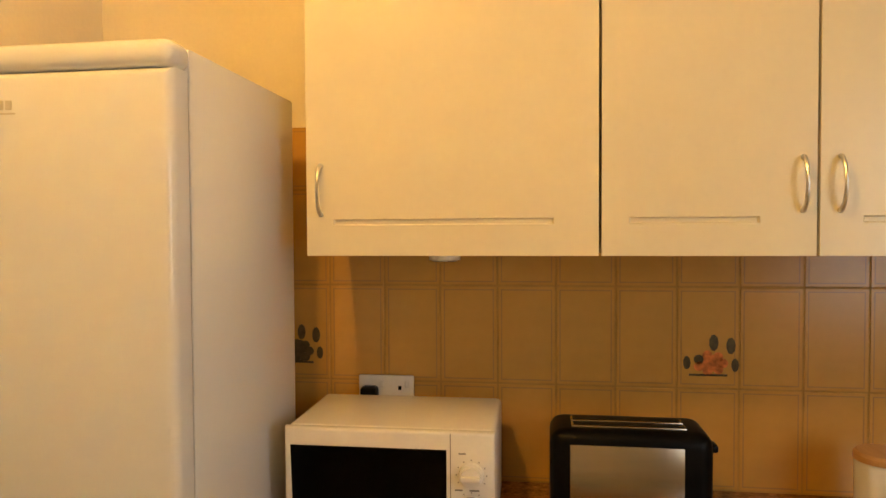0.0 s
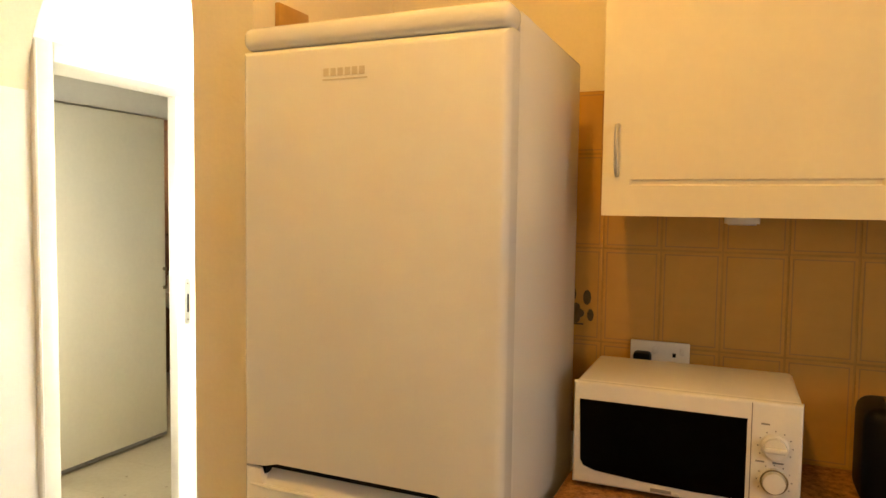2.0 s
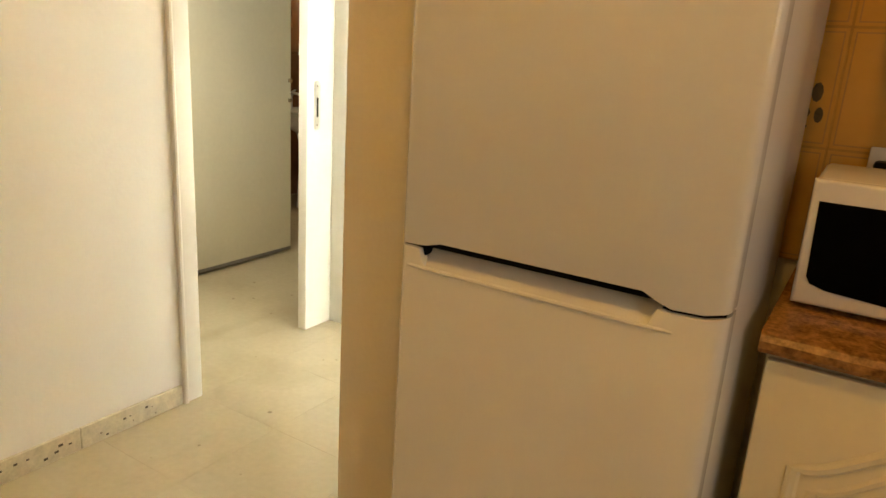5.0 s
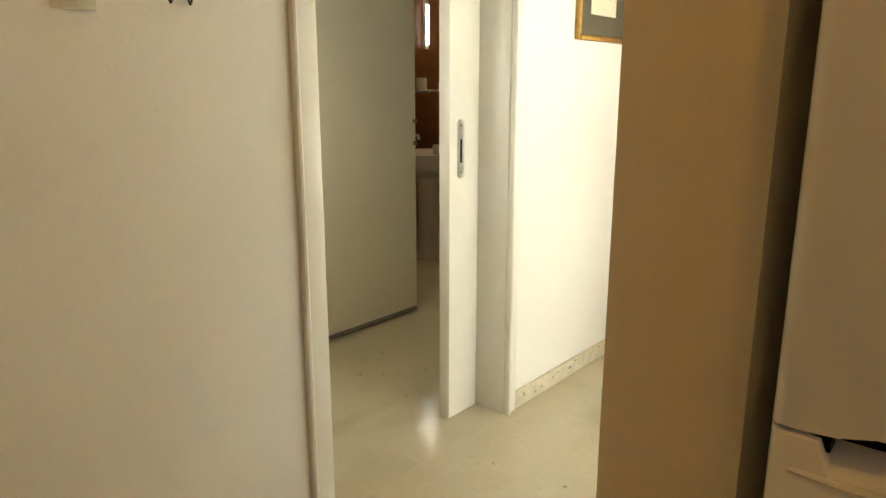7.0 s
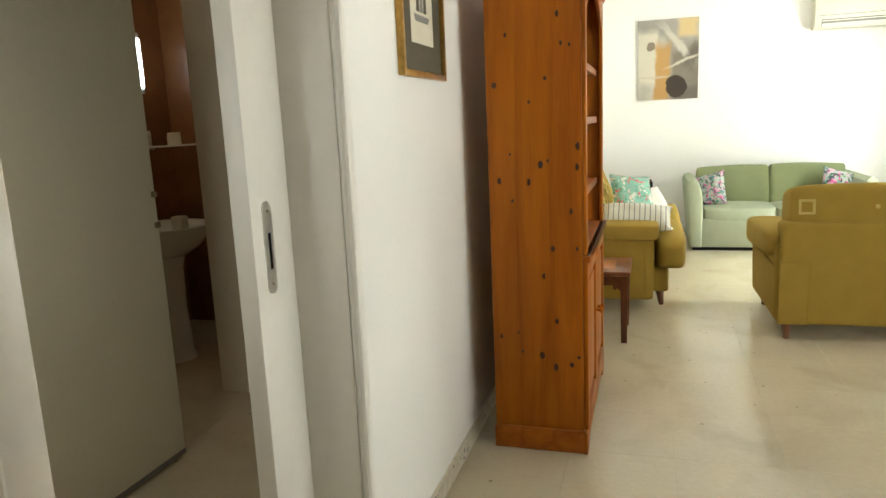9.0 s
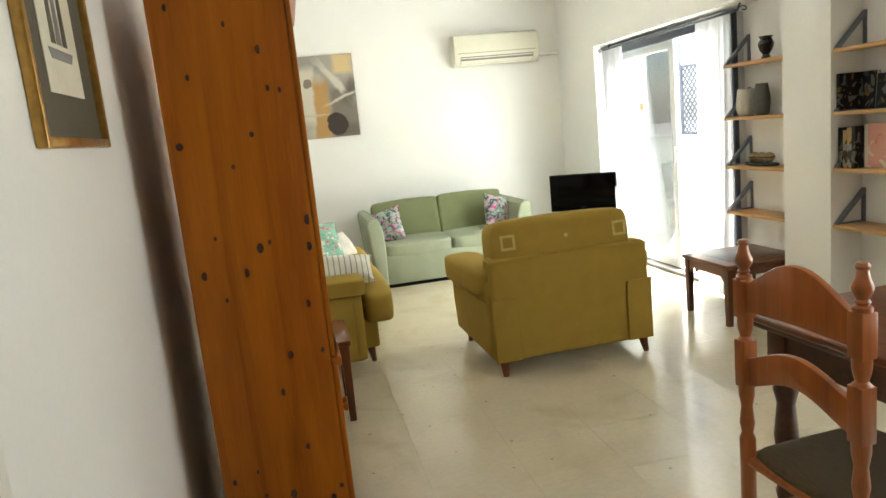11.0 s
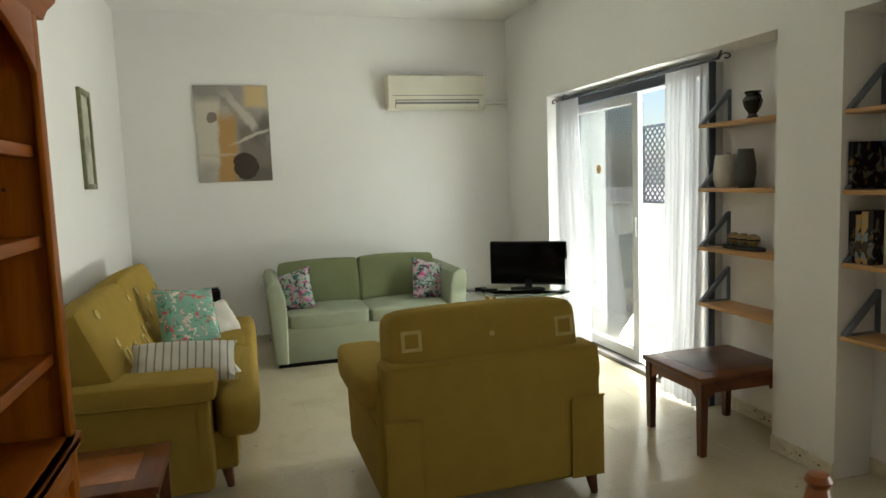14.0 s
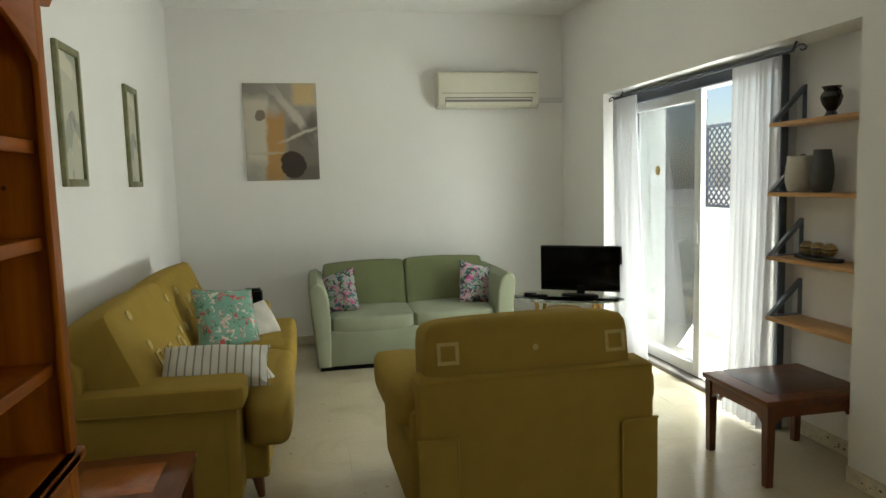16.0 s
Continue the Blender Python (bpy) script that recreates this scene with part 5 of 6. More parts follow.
def small_table(m, w, d, h, label, inlay, kneed=False):
    t = thing("side_table", m, label, "side table", "side tables")
    top = part("tabletop", box(0, w, 0, d, h - 0.028, h, r=0.006), M_MAHOG, t)
    part("top_panel", box(0.09, w - 0.09, 0.09, d - 0.09, h - 0.002, h + 0.0012, r=0.001), M_DARKW if not inlay else M_CHAIRW, top)
    for a, b in ((0.05, 0.07), (d - 0.07, d - 0.05)):
        part("apron", slab([(0.05, h - 0.028), (0.05, h - 0.12), (0.10, h - 0.085), (w - 0.10, h - 0.085), (w - 0.05, h - 0.12), (w - 0.05, h - 0.028)], a - 0.03, b - 0.03, plane="XZ"), M_MAHOG, t)
    for a, b in ((0.05, 0.07), (w - 0.07, w - 0.05)):
        part("apron", slab([(0.062, h - 0.028), (0.062, h - 0.12), (0.10, h - 0.085), (d - 0.10, h - 0.085), (d - 0.062, h - 0.12), (d - 0.062, h - 0.028)], a - 0.03, b - 0.03, plane="YZ"), M_MAHOG, t)
    for x in (0.012, w - 0.057):
        for y in (0.012, d - 0.057):
            bm = bmesh.new()
            for z0, z1, e0, e1 in ((0, h - 0.12, 0.006, 0.002), (h - 0.12, h - 0.03, 0.002, 0.0)):
                lo = [bm.verts.new(p) for p in ((x + e0, y + e0, z0), (x + 0.045 - e0, y + e0, z0), (x + 0.045 - e0, y + 0.045 - e0, z0), (x + e0, y + 0.045 - e0, z0))]
                hi = [bm.verts.new(p) for p in ((x + e1, y + e1, z1), (x + 0.045 - e1, y + e1, z1), (x + 0.045 - e1, y + 0.045 - e1, z1), (x + e1, y + 0.045 - e1, z1))]
                bm.faces.new(lo[::-1])
                bm.faces.new(hi)
                for k in range(4):
                    bm.faces.new((lo[k], lo[(k + 1) % 4], hi[(k + 1) % 4], hi[k]))
            part("leg", bm, M_MAHOGZ, t, smooth=False)
    return t


small_table(pose(0.935, 5.905, 0), 0.56, 0.51, 0.405, "dark red-brown square side table beside the patio door", False)
small_table(pose(-1.91, 5.515, 0), 0.455, 0.43, 0.43, "red-brown side table with a lighter panel between bookcase and sofa", True)


def dining_table():
    t = thing("dining_table", pose(-0.279, 4.076, 0, 0, 0, 2), "polished red-brown dining table with a moulded edge", "dining table")
    w, l, h = 0.765, 1.25, 0.75
    top = part("tabletop", box(0, w, -l, 0, h - 0.024, h, r=0.008, seg=3), M_MAHOG, t)
    part("edge_moulding", box(0.012, w - 0.012, -l + 0.012, -0.012, h - 0.045, h - 0.024, r=0.008), M_DARKW, top)
    for b in ((0.06, w - 0.06, -0.085, -0.065), (0.06, w - 0.06, -l + 0.065, -l + 0.085), (0.065, 0.085, -l + 0.085, -0.085), (w - 0.085, w - 0.065, -l + 0.085, -0.085)):
        part("apron", box(*b, h - 0.15, h - 0.045), M_DARKW, t)
    prof = [(0.022, 0), (0.03, 0.02), (0.02, 0.07), (0.034, 0.14), (0.022, 0.2), (0.038, 0.34), (0.028, 0.45), (0.04, 0.5), (0.024, 0.54), (0.04, 0.57), (0.04, 0.60)]
    for x in (0.09, w - 0.09):
        for y in (-0.09, -l + 0.09):
            leg = part("leg", lathe(prof, 18, m=pose(x, y, 0)), M_DARKW, t, "turned dark leg")
            part("leg_block", box(x - 0.038, x + 0.038, y - 0.038, y + 0.038, 0.60, h - 0.046, r=0.003), M_DARKW, leg)
    return t


dining_table()


def dining_chair(m, label):
    t = thing("dining_chair", m, label, "chair", "dining chairs")
    hw, dd = 0.19, 0.40
    finial = [(0.021, 0.86), (0.021, 0.985), (0.012, 0.99), (0.017, 0.997), (0.013, 1.003), (0.021, 1.02), (0.023, 1.032), (0.016, 1.05), (0.012, 1.07), (0.016, 1.078), (0.012, 1.086), (0.0, 1.088)]
    for s in (-1, 1):
        prof = [(0.017, 0), (0.021, 0.03), (0.021, 0.42), (0.022, 0.50), (0.015, 0.52), (0.02, 0.55), (0.015, 0.60), (0.021, 0.635), (0.022, 0.80), (0.014, 0.81), (0.019, 0.83), (0.021, 0.845)] + finial
        post = part("back_post", lathe(prof, 16, m=pose(s * hw, 0, 0)), M_CHAIRW, t, "turned post with a finial")
        for z0, z1 in ((0.66, 0.80), (0.865, 0.975)):
            part("post_block", box(s * hw - 0.021, s * hw + 0.021, -0.021, 0.021, z0, z1, r=0.003), M_CHAIRW, post)
        fp = [(0.018, 0), (0.021, 0.05), (0.016, 0.08), (0.022, 0.2), (0.016, 0.3), (0.022, 0.33), (0.022, 0.45)]
        part("front_leg", lathe(fp, 14, m=pose(s * (hw + 0.015), dd, 0)), M_CHAIRW, t)
        for z in (0.14, 0.26):
            part("side_stretcher", tube([(s * hw, 0, z), (s * (hw + 0.015), dd, z)], 0.010), M_CHAIRW, t)
        part("seat_rail", tube([(s * hw, 0, 0.435), (s * (hw + 0.015), dd, 0.435)], 0.017), M_CHAIRW, t)
    def rail(z0, z1, up, cut):
        n = 20
        top = [(-hw + 2 * hw * i / n, z1 + up * max(0, math.sin(math.pi * i / n)) ** 1.3) for i in range(n + 1)]
        low = [(-hw + 2 * hw * i / n, z0 + cut * max(0, math.sin(math.pi * i / n)) ** 1.6) for i in range(n + 1)]
        return slab(top + low[::-1], -0.010, 0.010, r=0.004, plane="XZ")
    part("top_rail", rail(0.885, 0.957, 0.088, 0.006), M_CHAIRW, t, "arched top rail")
    part("middle_rail", rail(0.665, 0.745, 0.06, 0.055), M_CHAIRW, t, "arched middle rail")
    part("front_stretcher", tube([(-hw - 0.015, dd, 0.22), (hw + 0.015, dd, 0.22)], 0.011), M_CHAIRW, t)
    part("back_stretcher", tube([(-hw, 0, 0.22), (hw, 0, 0.22)], 0.010), M_CHAIRW, t)
    part("seat_rail", tube([(-hw, 0, 0.435), (hw, 0, 0.435)], 0.016), M_CHAIRW, t)
    part("seat_rail", tube([(-hw - 0.015, dd, 0.435), (hw + 0.015, dd, 0.435)], 0.017), M_CHAIRW, t)
    part("seat", puff(2 * hw - 0.01, dd - 0.01, 0.045, pose(0, dd / 2, 0.445), 0.25, 0.08, 8), M_RUSH, t, "dark woven rush seat")
    return t


dining_chair(pose(-0.478, 3.583, 0, 0, 0, -88) @ Matrix.Diagonal((1, 1, 0.97, 1)), "honey-brown turned wood dining chair with a dark rush seat")


def television():
    t = thing("television", pose(1.118, 8.42, 0.468, 0, 0, -34.4), "black flat television on a small stand, switched off", "television")
    part("foot", slab([(-0.15 + 0.02, -0.10), (0.15 - 0.02, -0.10), (0.15, -0.05), (0.1, 0.02), (-0.1, 0.02), (-0.15, -0.05)], 0.0, 0.012, r=0.003), M_BLACKP, t)
    part("neck", box(-0.03, 0.03, -0.03, 0.0, 0.012, 0.08, r=0.006), M_BLACKP, t)
    case = part("casing", box(-0.325, 0.325, -0.02, 0.03, 0.035, 0.395, r=0.006), M_BLACKP, t)
    part("screen", box(-0.31, 0.31, -0.0225, -0.019, 0.055, 0.382, r=0.001), M_BLACKG, t, "dark glossy screen")
    part("back_bulge", box(-0.2, 0.2, 0.03, 0.06, 0.08, 0.3, r=0.012), M_BLACKP, case)
    return t


television()


def glass_table():
    t = thing("television_table", pose(1.0, 8.40, 0, 0, 0, -34), "oval glass television table on pale legs with a lower shelf", "glass table")
    for z, a, b in ((0.456, 0.44, 0.30), (0.24, 0.36, 0.22)):
        part("glass_top" if z > 0.4 else "glass_shelf", slab([(a * math.cos(2 * math.pi * k / 36), b * math.sin(2 * math.pi * k / 36)) for k in range(36)], z, z + 0.010, r=0.003), M_TABLEG, t)
    for k in range(4):
        x, y = (0.24 if k % 2 else -0.24), (0.13 if k > 1 else -0.13)
        leg = part("leg", tube([(x * 1.2, y * 1.2, 0), (x, y, 0.2), (x * 0.92, y * 0.92, 0.40), (x, y, 0.456)], 0.016), M_GILT, t, "gilt metal leg")
        part("foot_pad", lathe([(0.022, 0), (0.022, 0.01)], 12, m=pose(x * 1.2, y * 1.2, 0)), M_BLACKP, leg)
    return t


glass_table()
bk = thing("wicker_basket", pose(0.93, 8.32, 0.251, 0, 0, -28), "small tan wicker basket on the glass shelf", "basket")
part("bowl", lathe([(0.10, 0), (0.13, 0.08), (0.14, 0.13), (0.13, 0.13), (0.12, 0.08), (0.09, 0.012)], 24), M_ARTY, bk)
part("rim", lathe([(0.136, 0.128), (0.143, 0.135), (0.136, 0.142), (0.128, 0.135)], 24), M_ARTY, bk)
for x, y, s in ((0.73, 8.54, 0.05), (0.77, 8.44, 0.07)):
    rm = thing("remote_control", pose(x, y, 0.466, 0, 0, -25), "black remote control on the glass table", "remote control", "remotes")
    part("body", box(-s, s, -0.022, 0.022, 0, 0.022, r=0.008), M_BLACKP, rm)
    for i in range(3):
        part("button", box(-s * 0.6 + i * s * 0.5, -s * 0.4 + i * s * 0.5, -0.008, 0.008, 0.0215, 0.0235, r=0.001), M_GREYM, rm)


def air_conditioner():
    t = thing("air_conditioner", pose(0.155, N, 2.042), "aged white wall-mounted air conditioner", "air conditioner")
    w, d, h = 0.91, 0.185, 0.312
    prof = [(0, 0.02), (0, h), (-d * 0.75, h), (-d * 0.95, h - 0.02), (-d, h - 0.08), (-d * 0.98, 0.10), (-d * 0.86, 0.03), (-d * 0.6, 0.0), (-0.03, 0.0)]
    part("casing", slab(prof, 0, w, r=0.006, plane="YZ"), M_ACW, t)
    part("front_line", box(0.03, w - 0.03, -d - 0.001, -d + 0.01, 0.118, 0.123), M_GREYM, t)
    lv = part("outlet", slab([(-d * 0.97, 0.085), (-d * 0.985, 0.06), (-d * 0.83, 0.012), (-d * 0.80, 0.03)], 0.06, w - 0.06, plane="YZ"), M_GREYM, t, "dark air outlet")
    part("louvre", slab([(-d * 1.0, 0.075), (-d * 0.99, 0.068), (-d * 0.9, 0.03), (-d * 0.91, 0.036)], 0.065, w - 0.065, plane="YZ"), M_ACW, lv)
    part("louvre", slab([(-d * 0.96, 0.045), (-d * 0.95, 0.038), (-d * 0.80, 0.006), (-d * 0.81, 0.013)], 0.065, w - 0.065, plane="YZ"), M_ACW, lv)
    part("top_grille", box(0.05, w - 0.05, -d * 0.7, -0.02, h, h + 0.002), M_GREYM, t)
    part("pipe_trunking", box(w, 1.19, -0.045, 0, 0.055, 0.095, r=0.006), M_WHITEP, t, "white plastic pipe cover")
    part("drain_elbow", tube([(w - 0.02, -0.10, 0.03), (w + 0.01, -0.10, 0.0), (w + 0.02, -0.06, 0.02), (w + 0.03, -0.03, 0.05)], 0.012), M_WHITEP, t)
    return t


air_conditioner()


def painted_canvas():
    """Brushed abstract picture: soft-edged fields laid over one another, in metres from the middle of the canvas."""
    m = mat("abstract_canvas", (0.46, 0.43, 0.37), 0.75, vary=0.12, scale=5, fine=120, bump=0.12)
    n, l = m.node_tree.nodes, m.node_tree.links
    b = n["Principled BSDF"]
    out = b.inputs["Base Color"].links[0].from_socket
    tc, no, wob = n.new("ShaderNodeTexCoord"), n.new("ShaderNodeTexNoise"), n.new("ShaderNodeVectorMath")
    no.inputs["Scale"].default_value, no.inputs["Detail"].default_value = 9, 4
    l.new(tc.outputs["Object"], no.inputs["Vector"])
    wob.operation = "MULTIPLY_ADD"
    wob.inputs[1].default_value = (0.07, 0.0, 0.07)
    l.new(no.outputs["Color"], wob.inputs[0])
    l.new(tc.outputs["Object"], wob.inputs[2])
    # colour, middle x and z, half width and height, turn in degrees, softness, strength, round
    fields = [((0.17, 0.145, 0.115), 0.19, -0.16, 0.17, 0.32, 0, 0.10, 0.92, False), ((0.27, 0.25, 0.22), -0.2, 0.36, 0.2, 0.10, 8, 0.06, 0.8, False),
              ((0.62, 0.57, 0.47), -0.20, 0.02, 0.10, 0.27, 0, 0.03, 0.9, False), ((0.33, 0.30, 0.27), 0.06, 0.27, 0.09, 0.17, -28, 0.05, 0.8, False),
              ((0.58, 0.55, 0.48), 0.10, 0.16, 0.03, 0.22, -38, 0.03, 0.8, False), ((0.46, 0.26, 0.08), -0.055, -0.14, 0.075, 0.30, 2, 0.03, 0.95, False),
              ((0.62, 0.46, 0.22), 0.20, 0.32, 0.09, 0.09, 0, 0.05, 0.9, False), ((0.12, 0.10, 0.08), 0.25, 0.03, 0.05, 0.12, 24, 0.05, 0.85, False),
              ((0.60, 0.55, 0.45), 0.16, -0.02, 0.16, 0.010, -20, 0.012, 0.8, False), ((0.52, 0.46, 0.36), -0.13, -0.18, 0.16, 0.010, 2, 0.012, 0.7, False),
              ((0.13, 0.11, 0.09), 0.22, -0.36, 0.12, 0.07, 0, 0.06, 0.85, False), ((0.045, 0.03, 0.022), 0.085, -0.28, 0.11, 0.115, 0, 0.02, 1.0, True),
              ((0.20, 0.16, 0.12), -0.165, 0.145, 0.045, 0.05, 0, 0.015, 0.9, True)]
    for c, x, z, hw, hh, turn, soft, much, disc in fields:
        mp = n.new("ShaderNodeMapping")
        mp.vector_type = "TEXTURE"
        mp.inputs["Location"].default_value = (x + 0.035, 0, z + 0.035)
        mp.inputs["Rotation"].default_value = (0, radians(turn), 0)
        l.new(wob.outputs[0], mp.inputs["Vector"])
        sp = n.new("ShaderNodeSeparateXYZ")
        l.new(mp.outputs["Vector"], sp.inputs[0])
        masks = []
        for axis, half in (("X", hw), ("Z", hh)):
            q = n.new("ShaderNodeMath")
            q.operation = "DIVIDE"
            q.inputs[1].default_value = half
            l.new(sp.outputs[axis], q.inputs[0])
            w = n.new("ShaderNodeMath")
            w.operation = "MULTIPLY" if disc else "ABSOLUTE"
            l.new(q.outputs[0], w.inputs[0])
            if disc:
                l.new(q.outputs[0], w.inputs[1])
            masks.append(w)
        both = n.new("ShaderNodeMath")
        both.operation = "ADD" if disc else "MAXIMUM"
        l.new(masks[0].outputs[0], both.inputs[0])
        l.new(masks[1].outputs[0], both.inputs[1])
        g = n.new("ShaderNodeMapRange")
        e = min(0.9, soft / min(hw, hh))
        g.inputs["From Min"].default_value, g.inputs["From Max"].default_value = 1 - e / 2, 1 + e / 2
        g.inputs["To Min"].default_value, g.inputs["To Max"].default_value = much, 0.0
        l.new(both.outputs[0], g.inputs["Value"])
        mx = n.new("ShaderNodeMix")
        mx.data_type = "RGBA"
        mx.inputs["B"].default_value = (*c, 1)
        l.new(g.outputs[0], mx.inputs["Factor"])
        l.new(out, mx.inputs["A"])
        out = mx.outputs["Result"]
    l.new(out, b.inputs["Base Color"])
    return m


def painting():
    t = thing("painting", pose(-1.19, N, 1.86), "unframed abstract canvas in grey, cream and ochre", "painting")
    w, h, d = 0.61, 0.82, 0.022
    part("canvas", box(-w / 2, w / 2, -d, 0, -h / 2, h / 2, r=0.003), painted_canvas(), t)
    part("stretcher", box(-w / 2 + 0.02, w / 2 - 0.02, -0.001, 0.0, -h / 2 + 0.02, h / 2 - 0.02), M_OAK, t)
    return t


painting()


def framed_print(m, w, h, frame_m, label, mount=None, ship=False):
    """A framed picture that hangs on a wall facing east."""
    t = thing("framed_picture", m, label, "picture", "framed pictures")
    f = 0.035 if mount is None else 0.02
    for b in ((-w / 2, -w / 2 + f, -h / 2, h / 2), (w / 2 - f, w / 2, -h / 2, h / 2), (-w / 2 + f, w / 2 - f, -h / 2, -h / 2 + f), (-w / 2 + f, w / 2 - f, h / 2 - f, h / 2)):
        part("frame_bar", box(0, 0.022, b[0], b[1], b[2], b[3], r=0.004), frame_m, t)
    part("backing", box(0.001, 0.008, -w / 2 + f, w / 2 - f, -h / 2 + f, h / 2 - f), mount or M_PRINT, t, smooth=False)
    if ship:
        part("print_sheet", box(0.008, 0.0095, -w * 0.24, w * 0.26, -h * 0.30, h * 0.36), M_CARD, t)
        part("ship_hull", slab([(-0.06, -0.09), (0.06, -0.09), (0.075, -0.07), (-0.075, -0.07)], 0.0095, 0.0105, plane="YZ"), M_GREYM, t)
        for y in (-0.035, 0.0, 0.035):
            part("ship_sail", slab([(y - 0.014, -0.06), (y + 0.014, -0.06), (y + 0.008, 0.1), (y - 0.006, 0.1)], 0.0095, 0.0103, plane="YZ"), M_MOUNT if y else M_GREYM, t)
    else:
        part("printed_shape", slab([(0.03 + 0.04 * math.cos(a), -0.02 + 0.05 * math.sin(a)) for a in [2 * math.pi * k / 16 for k in range(16)]], 0.008, 0.009, plane="YZ"), M_ARTG, t)
    return t


framed_print(pose(W, 3.70, 1.715), 0.43, 0.52, M_GILT, "gilt framed print of a sailing ship on a dark mount", M_MOUNT, True)
framed_print(pose(W - 0.03, 6.84, 1.76), 0.33, 0.655, M_OLIVE, "olive framed faded print on the wall above the sofa")
framed_print(pose(W - 0.03, 8.005, 1.74), 0.30, 0.63, M_OLIVE, "olive framed faded print on the wall above the sofa")


# ---- shelves and what stands on them ----
def shelf(y0, y1, z, ends, label):
    t = thing("wall_shelf", pose(BACK, 0, z), label, "shelf", "wall shelves")
    part("board", box(-0.2, 0, y0, y1, -0.02, 0, r=0.003), M_OAK, t)
    for y in ends:
        br = part("bracket", box(-0.006, 0, y - 0.014, y + 0.014, 0.0, 0.195, r=0.002), M_BRACKET, t, "grey-blue triangular iron bracket")
        part("bracket_foot", box(-0.195, -0.006, y - 0.014, y + 0.014, 0.0005, 0.006, r=0.002), M_BRACKET, br)
        part("bracket_brace", slab([(-0.195, 0.006), (-0.165, 0.006), (-0.006, 0.165), (-0.006, 0.195)], y - 0.012, y + 0.012, plane="XZ"), M_BRACKET, br)
    return t


for z in (1.662, 1.305, 0.97, 0.648):
    shelf(5.902, 6.505, z, (6.49,), "light oak wall shelf on an iron bracket beside the patio door")
for z, y0 in ((1.645, 4.872), (1.302, 5.05), (0.985, 4.872), (0.66, 4.872)):
    shelf(y0, 5.518, z, (y0 + 0.015, 5.503), "light oak wall shelf on iron brackets in the niche")


def turned(name, m, prof, material, label, category, group=""):
    t = thing(name, m, label, category, group)
    part("body", lathe(prof, 28), material, t)
    part("lip", lathe([(prof[-1][0], prof[-1][1] - 0.003), (prof[-1][0] + 0.003, prof[-1][1]), (prof[-1][0], prof[-1][1] + 0.003), (prof[-1][0] - 0.004, prof[-1][1])], 28), material, t)
    return t


u = turned("pottery_urn", pose(1.46, 6.19, 1.662), [(0.028, 0), (0.03, 0.01), (0.02, 0.03), (0.04, 0.06), (0.05, 0.095), (0.042, 0.115), (0.032, 0.125), (0.042, 0.143)], M_CLAYB, "small black pottery urn with handles", "urn")
for s in (-1, 1):
    part("ear", tube([(0, s * 0.032, 0.128), (0, s * 0.055, 0.12), (0, s * 0.055, 0.10), (0, s * 0.046, 0.085)], 0.005, 6), M_CLAYB, u)
turned("stoneware_vase", pose(1.455, 6.39, 1.305), [(0.045, 0), (0.055, 0.01), (0.066, 0.05), (0.066, 0.10), (0.058, 0.165), (0.056, 0.18)], M_CLAYW, "ribbed white stoneware vase", "vase", "shelf vases")
turned("stoneware_vase", pose(1.465, 6.245, 1.305), [(0.036, 0), (0.045, 0.01), (0.054, 0.08), (0.052, 0.13), (0.04, 0.195), (0.038, 0.205)], M_CLAYG, "tall dark grey stoneware vase", "vase", "shelf vases")
bw = thing("black_dish", pose(1.46, 6.25, 0.97), "long black dish holding bronze balls", "dish")
part("dish", slab([(0.055 * math.cos(a), 0.16 * math.sin(a)) for a in [2 * math.pi * k / 28 for k in range(28)]], 0.0, 0.022, r=0.008), M_CLAYB, bw)
for k in range(3):
    b = thing("bronze_ball", pose(1.46, 6.175 + 0.075 * k, 0.992), "patterned bronze decorative ball in the dish", "ball", "balls in the dish")
    part("ball", lathe([(0.004, 0.0), (0.02, 0.006), (0.034, 0.022), (0.036, 0.036), (0.03, 0.055), (0.015, 0.066), (0.003, 0.068)], 20), M_GOLD, b)
    part("band", lathe([(0.0362, 0.032), (0.038, 0.036), (0.0362, 0.040)], 20), M_CLAYB, b)


def book(m, w, d, h, cover, label):
    """A standing book; w is its thickness along the shelf."""
    t = thing("book", m, label, "book", "books on the shelves")
    part("pages", box(-d + 0.006, -0.003, 0.003, w - 0.003, 0.003, h - 0.003), M_PAPER, t, smooth=False)
    bm = box(-d, 0, 0, 0.0028, 0, h)
    box(-d, 0, w - 0.0028, w, 0, h, bm=bm)
    box(-d, -d + 0.003, 0.0028, w - 0.0028, 0, h, bm=bm)
    part("cover", bm, cover, t, smooth=False)
    return t


# books that face the room, leaning lightly on the wall, and spines
for y, w, h, c, lab in ((5.46, 0.13, 0.205, M_BOOKDARK, "black covered book standing face out"), (5.30, 0.155, 0.185, M_BOOKDARK, "dark illustrated book standing face out"), (5.135, 0.16, 0.205, M_BOOKFIRE, "brown and orange illustrated book standing face out")):
    t = thing("book", pose(1.50, y - 0.085, 1.302, 0, 4, 0), lab, "book", "books on the shelves")
    part("pages", box(0.003, 0.022, 0.003, w - 0.003, 0.003, h - 0.003), M_PAPER, t, smooth=False)
    part("front_cover", box(0, 0.003, 0, w, 0, h, r=0.0008, seg=1), c, t)
    part("back_cover", box(0.022, 0.025, 0, w, 0, h, r=0.0008, seg=1), c, t)
book(pose(1.54, 5.49, 1.302), 0.022, 0.16, 0.205, M_BOOKDARK, "black book at the end of the row")
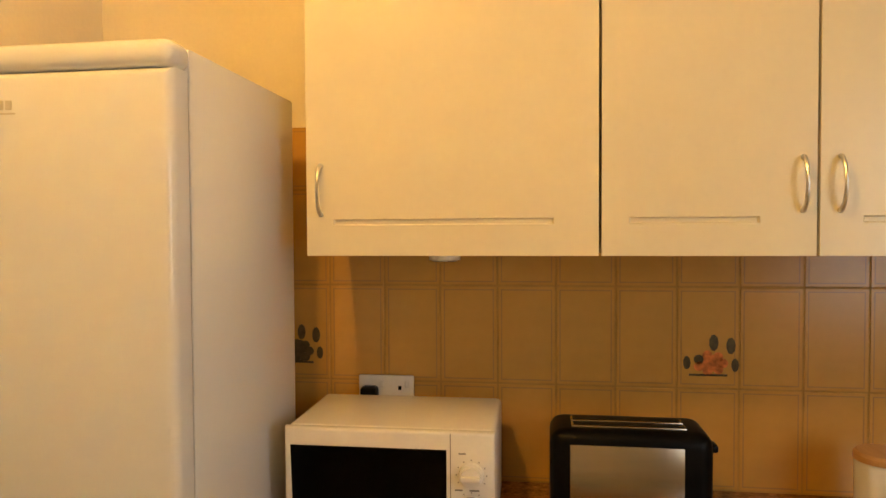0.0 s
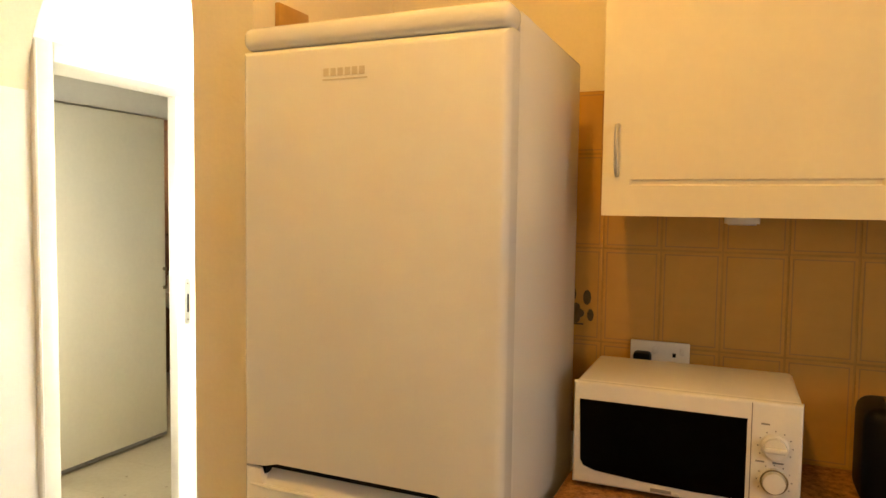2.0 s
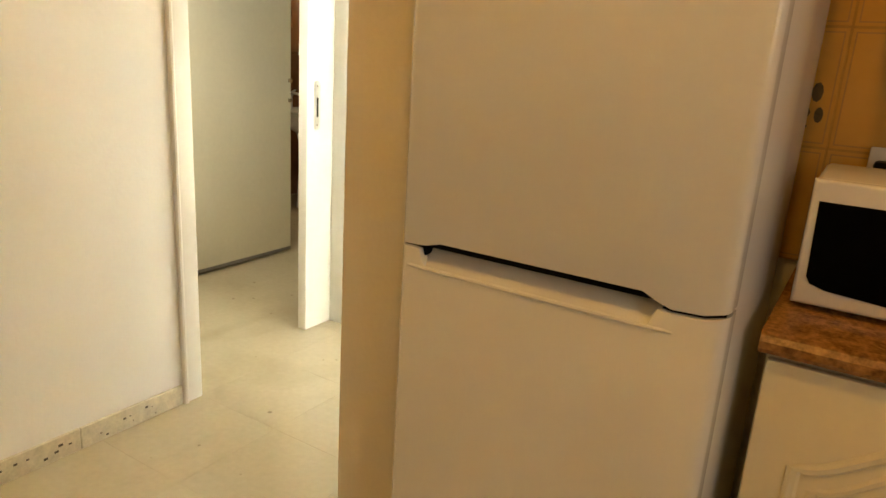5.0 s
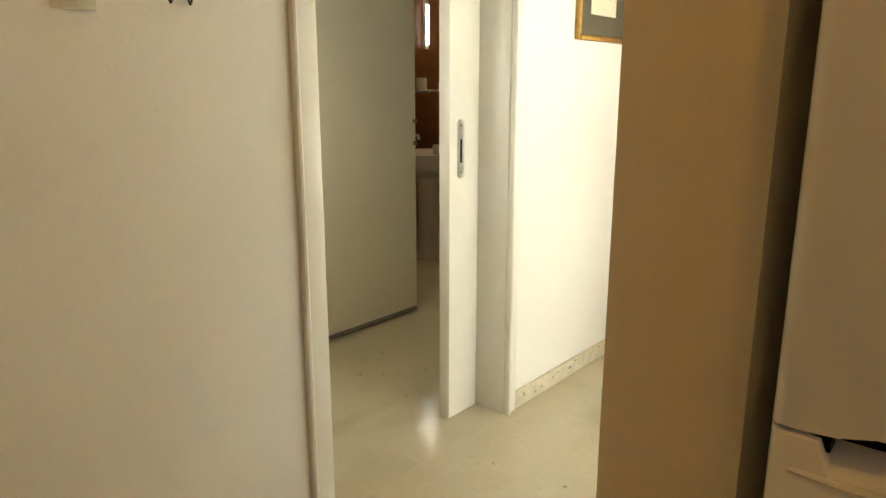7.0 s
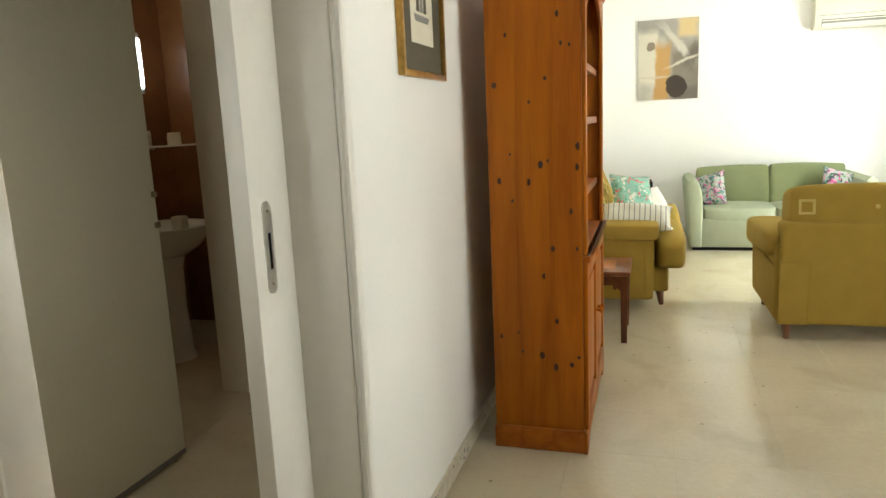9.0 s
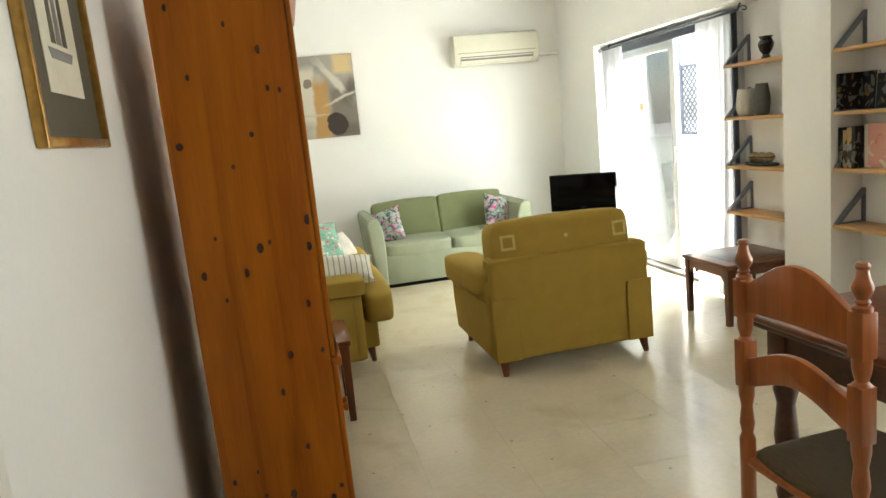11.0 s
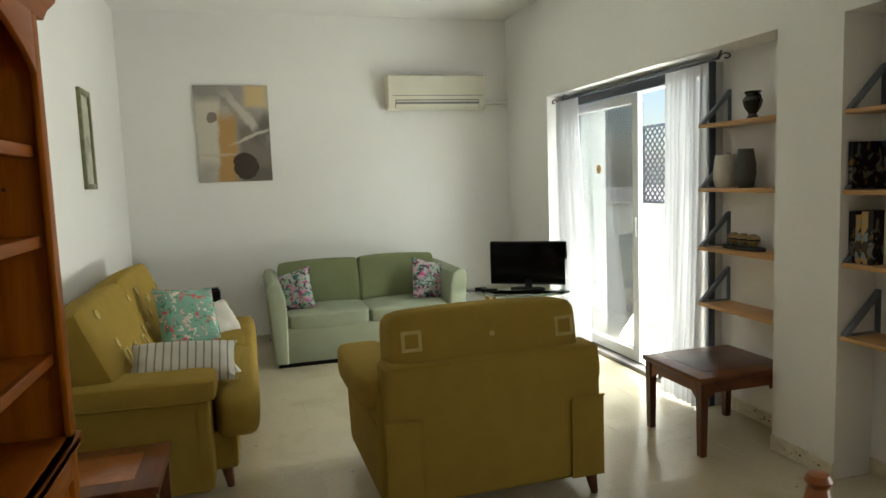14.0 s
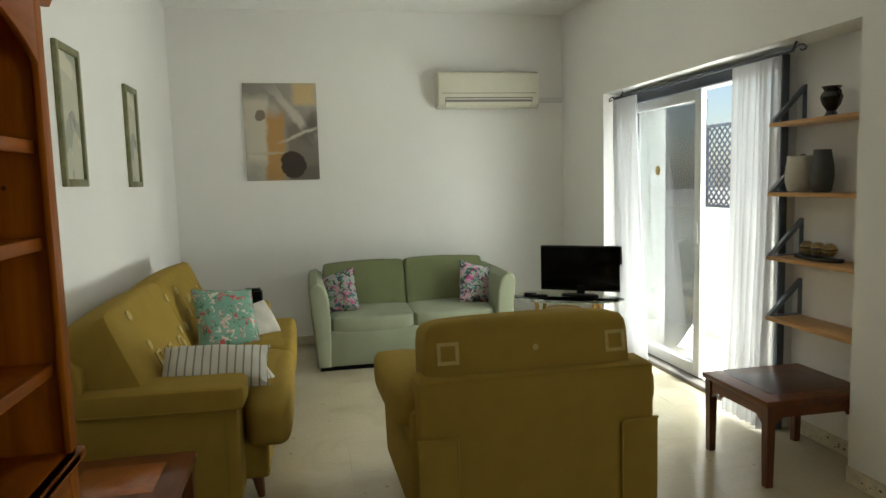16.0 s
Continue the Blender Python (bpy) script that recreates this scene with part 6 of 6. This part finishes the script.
for y, w, h, c, lab in ((5.565, 0.03, 0.225, M_BOOKDARK, "black paperback"), (5.535, 0.026, 0.21, M_BOOKMIX, "grey and yellow paperback"), (5.50, 0.032, 0.225, M_BOOKMIX, "orange and grey paperback"), (5.475, 0.024, 0.23, M_BOOKDARK, "black paperback")):
    book(pose(1.54, y - 0.085, 0.985), w, 0.15, h, c, lab + " standing on the shelf")
t = thing("book", pose(1.47, 5.25, 0.985, 0, 0, 9), "coral and white book standing face out", "book", "books on the shelves")
part("pages", box(0.003, 0.035, 0.003, 0.137, 0.003, 0.235), M_PAPER, t, smooth=False)
part("front_cover", box(0, 0.003, 0, 0.12, 0, 0.24, r=0.0008, seg=1), M_BOOKPINK, t)
part("spine", box(0, 0.038, 0.1375, 0.14, 0, 0.24), M_CARD, t)
pc = thing("bird_card", pose(1.52, 5.22, 1.645, 0, 6, 0), "small white card with two dark birds", "card")
part("card", box(0, 0.004, -0.055, 0.055, 0, 0.105, r=0.001), M_WHITEP, pc)
for y, s in ((0.03, 1), (-0.02, -1)):
    part("printed_bird", slab([(y + s * a, 0.05 + b) for a, b in ((-0.012, -0.035), (0.004, -0.04), (0.016, -0.005), (0.018, 0.035), (0.004, 0.044), (-0.008, 0.02))], -0.0008, 0.0005, plane="YZ"), M_CLAYB, pc)
sock2 = socket("double_socket", pose(BACK - 0.0005, 4.965, 1.27, 0, 0, -90), "white double wall socket in the niche")


# ---- wall tiles and floor slabs, piece by piece ----
def wall_tiles():
    t = thing("tile_splashback", pose(0, 2.328, 0), "beige glazed kitchen wall tiles with brown lined edges", "wall tiles", kind="structure")
    part("grout_bed", box(-0.798, 2.2, -0.0032, 0.006, 0.9, 1.814), M_GROUT, t)
    tw, gap = 0.1465, 0.003
    meshes = {}
    x = 0.135 - 7 * tw
    rows = [(0.902, 1.152), (1.152, 1.401), (1.401, 1.65), (1.65, 1.814)]
    first = True
    col = 0
    while x < 2.15:
        x0, x1 = max(x, -0.798), x + tw
        for z0, z1 in rows:
            key = (round(x1 - x0, 4), round(z1 - z0, 4))
            if key not in meshes:
                w, h = key[0] - gap, key[1] - gap
                bm = bmesh.new()
                rings = [(0.0, 0.0045, 0), (0.0012, 0.0, 0), (0.0075, 0.0, 0), (0.0105, 0.0, 1)]
                loops = []
                for e, y, _ in rings:
                    loops.append([bm.verts.new(p) for p in ((e, y, e), (w - e, y, e), (w - e, y, h - e), (e, y, h - e))])
                for i in range(len(loops) - 1):
                    for k in range(4):
                        f = bm.faces.new((loops[i][k], loops[i][(k + 1) % 4], loops[i + 1][(k + 1) % 4], loops[i + 1][k]))
                        f.material_index = rings[i + 1][2]
                bm.faces.new(loops[-1])
                me = bpy.data.meshes.new("tile")
                bm.to_mesh(me)
                bm.free()
                me.materials.append(M_TILE)
                me.materials.append(M_TILELINE)
                meshes[key] = me
            ob = new("tile", meshes[key])
            ob.parent = t
            ob.location = (x0 + gap / 2, -0.0045, z0 + gap / 2)
        x += tw
    # printed motifs
    for cx, cz, kind in ((0.80, 1.215, 0), (-0.245, 1.225, 1)):
        m = part("rose_print" if not kind else "basket_print", lathe([(0.022 if not kind else 0.03, 0), (0.022 if not kind else 0.03, 0.0006)], 14, m=pose(cx, -0.0046, cz, 90, 0, 0)), M_ROSE if not kind else M_LEAFP, t)
        for i in range(7):
            a = 0.9 * i
            px, pz = cx + 0.03 * math.cos(a), cz + 0.02 * math.sin(a)
            part("petal_print", lathe([(0.012, 0), (0.012, 0.0008)], 9, m=pose(px, -0.0046, pz, 90, 0, 0)), M_ROSE if i != 3 and not kind else M_LEAFP, t)
        for dx, dz, r in ((-0.055, 0.0, 0.013), (0.048, 0.043, 0.016), (0.008, 0.05, 0.016), (0.058, -0.004, 0.013)):
            lf = part("leaf_print", lathe([(r, 0), (r, 0.0006)], 9, m=pose(cx + dx, -0.0046, cz + dz, 90, 0, 0) @ Matrix.Diagonal((0.7, 1.3, 1, 1))), M_LEAFP, t)
        part("stem_print", box(cx - 0.05, cx + 0.04, -0.0054, -0.0046, cz - 0.032, cz - 0.027), M_LEAFP, t)


wall_tiles()


def floor_slabs():
    s, gap = 0.40, 0.0007
    me = bpy.data.meshes.new("floor_slab")
    bm = box(gap / 2, s - gap / 2, gap / 2, s - gap / 2, -0.002, 0.0)
    bm.to_mesh(me)
    bm.free()
    me.materials.append(M_FLOOR)
    near, rest = [], bmesh.new()
    for i in range(-12, 11):
        for j in range(-6, 24):
            x, y = W + i * s, 2.165 + (j - 3) * s
            if not (-4.6 < x < 1.8 and -1.6 < y < 9.4):
                continue
            if x > -2.1 and 0.4 < y and x < 1.7:
                near.append((x, y))
            else:
                bmesh.ops.create_cube(rest, size=1.0, matrix=Matrix.LocRotScale((x + s / 2, y + s / 2, -0.001), None, (s - gap, s - gap, 0.002)))
    for x, y in near:
        ob = new("floor_slab", me)
        ob.parent = floor
        ob.location = (x, y, 0)
    tagged(part("outer_floor_slabs", rest, M_FLOOR, floor, smooth=False), kind="stuff")


floor_slabs()
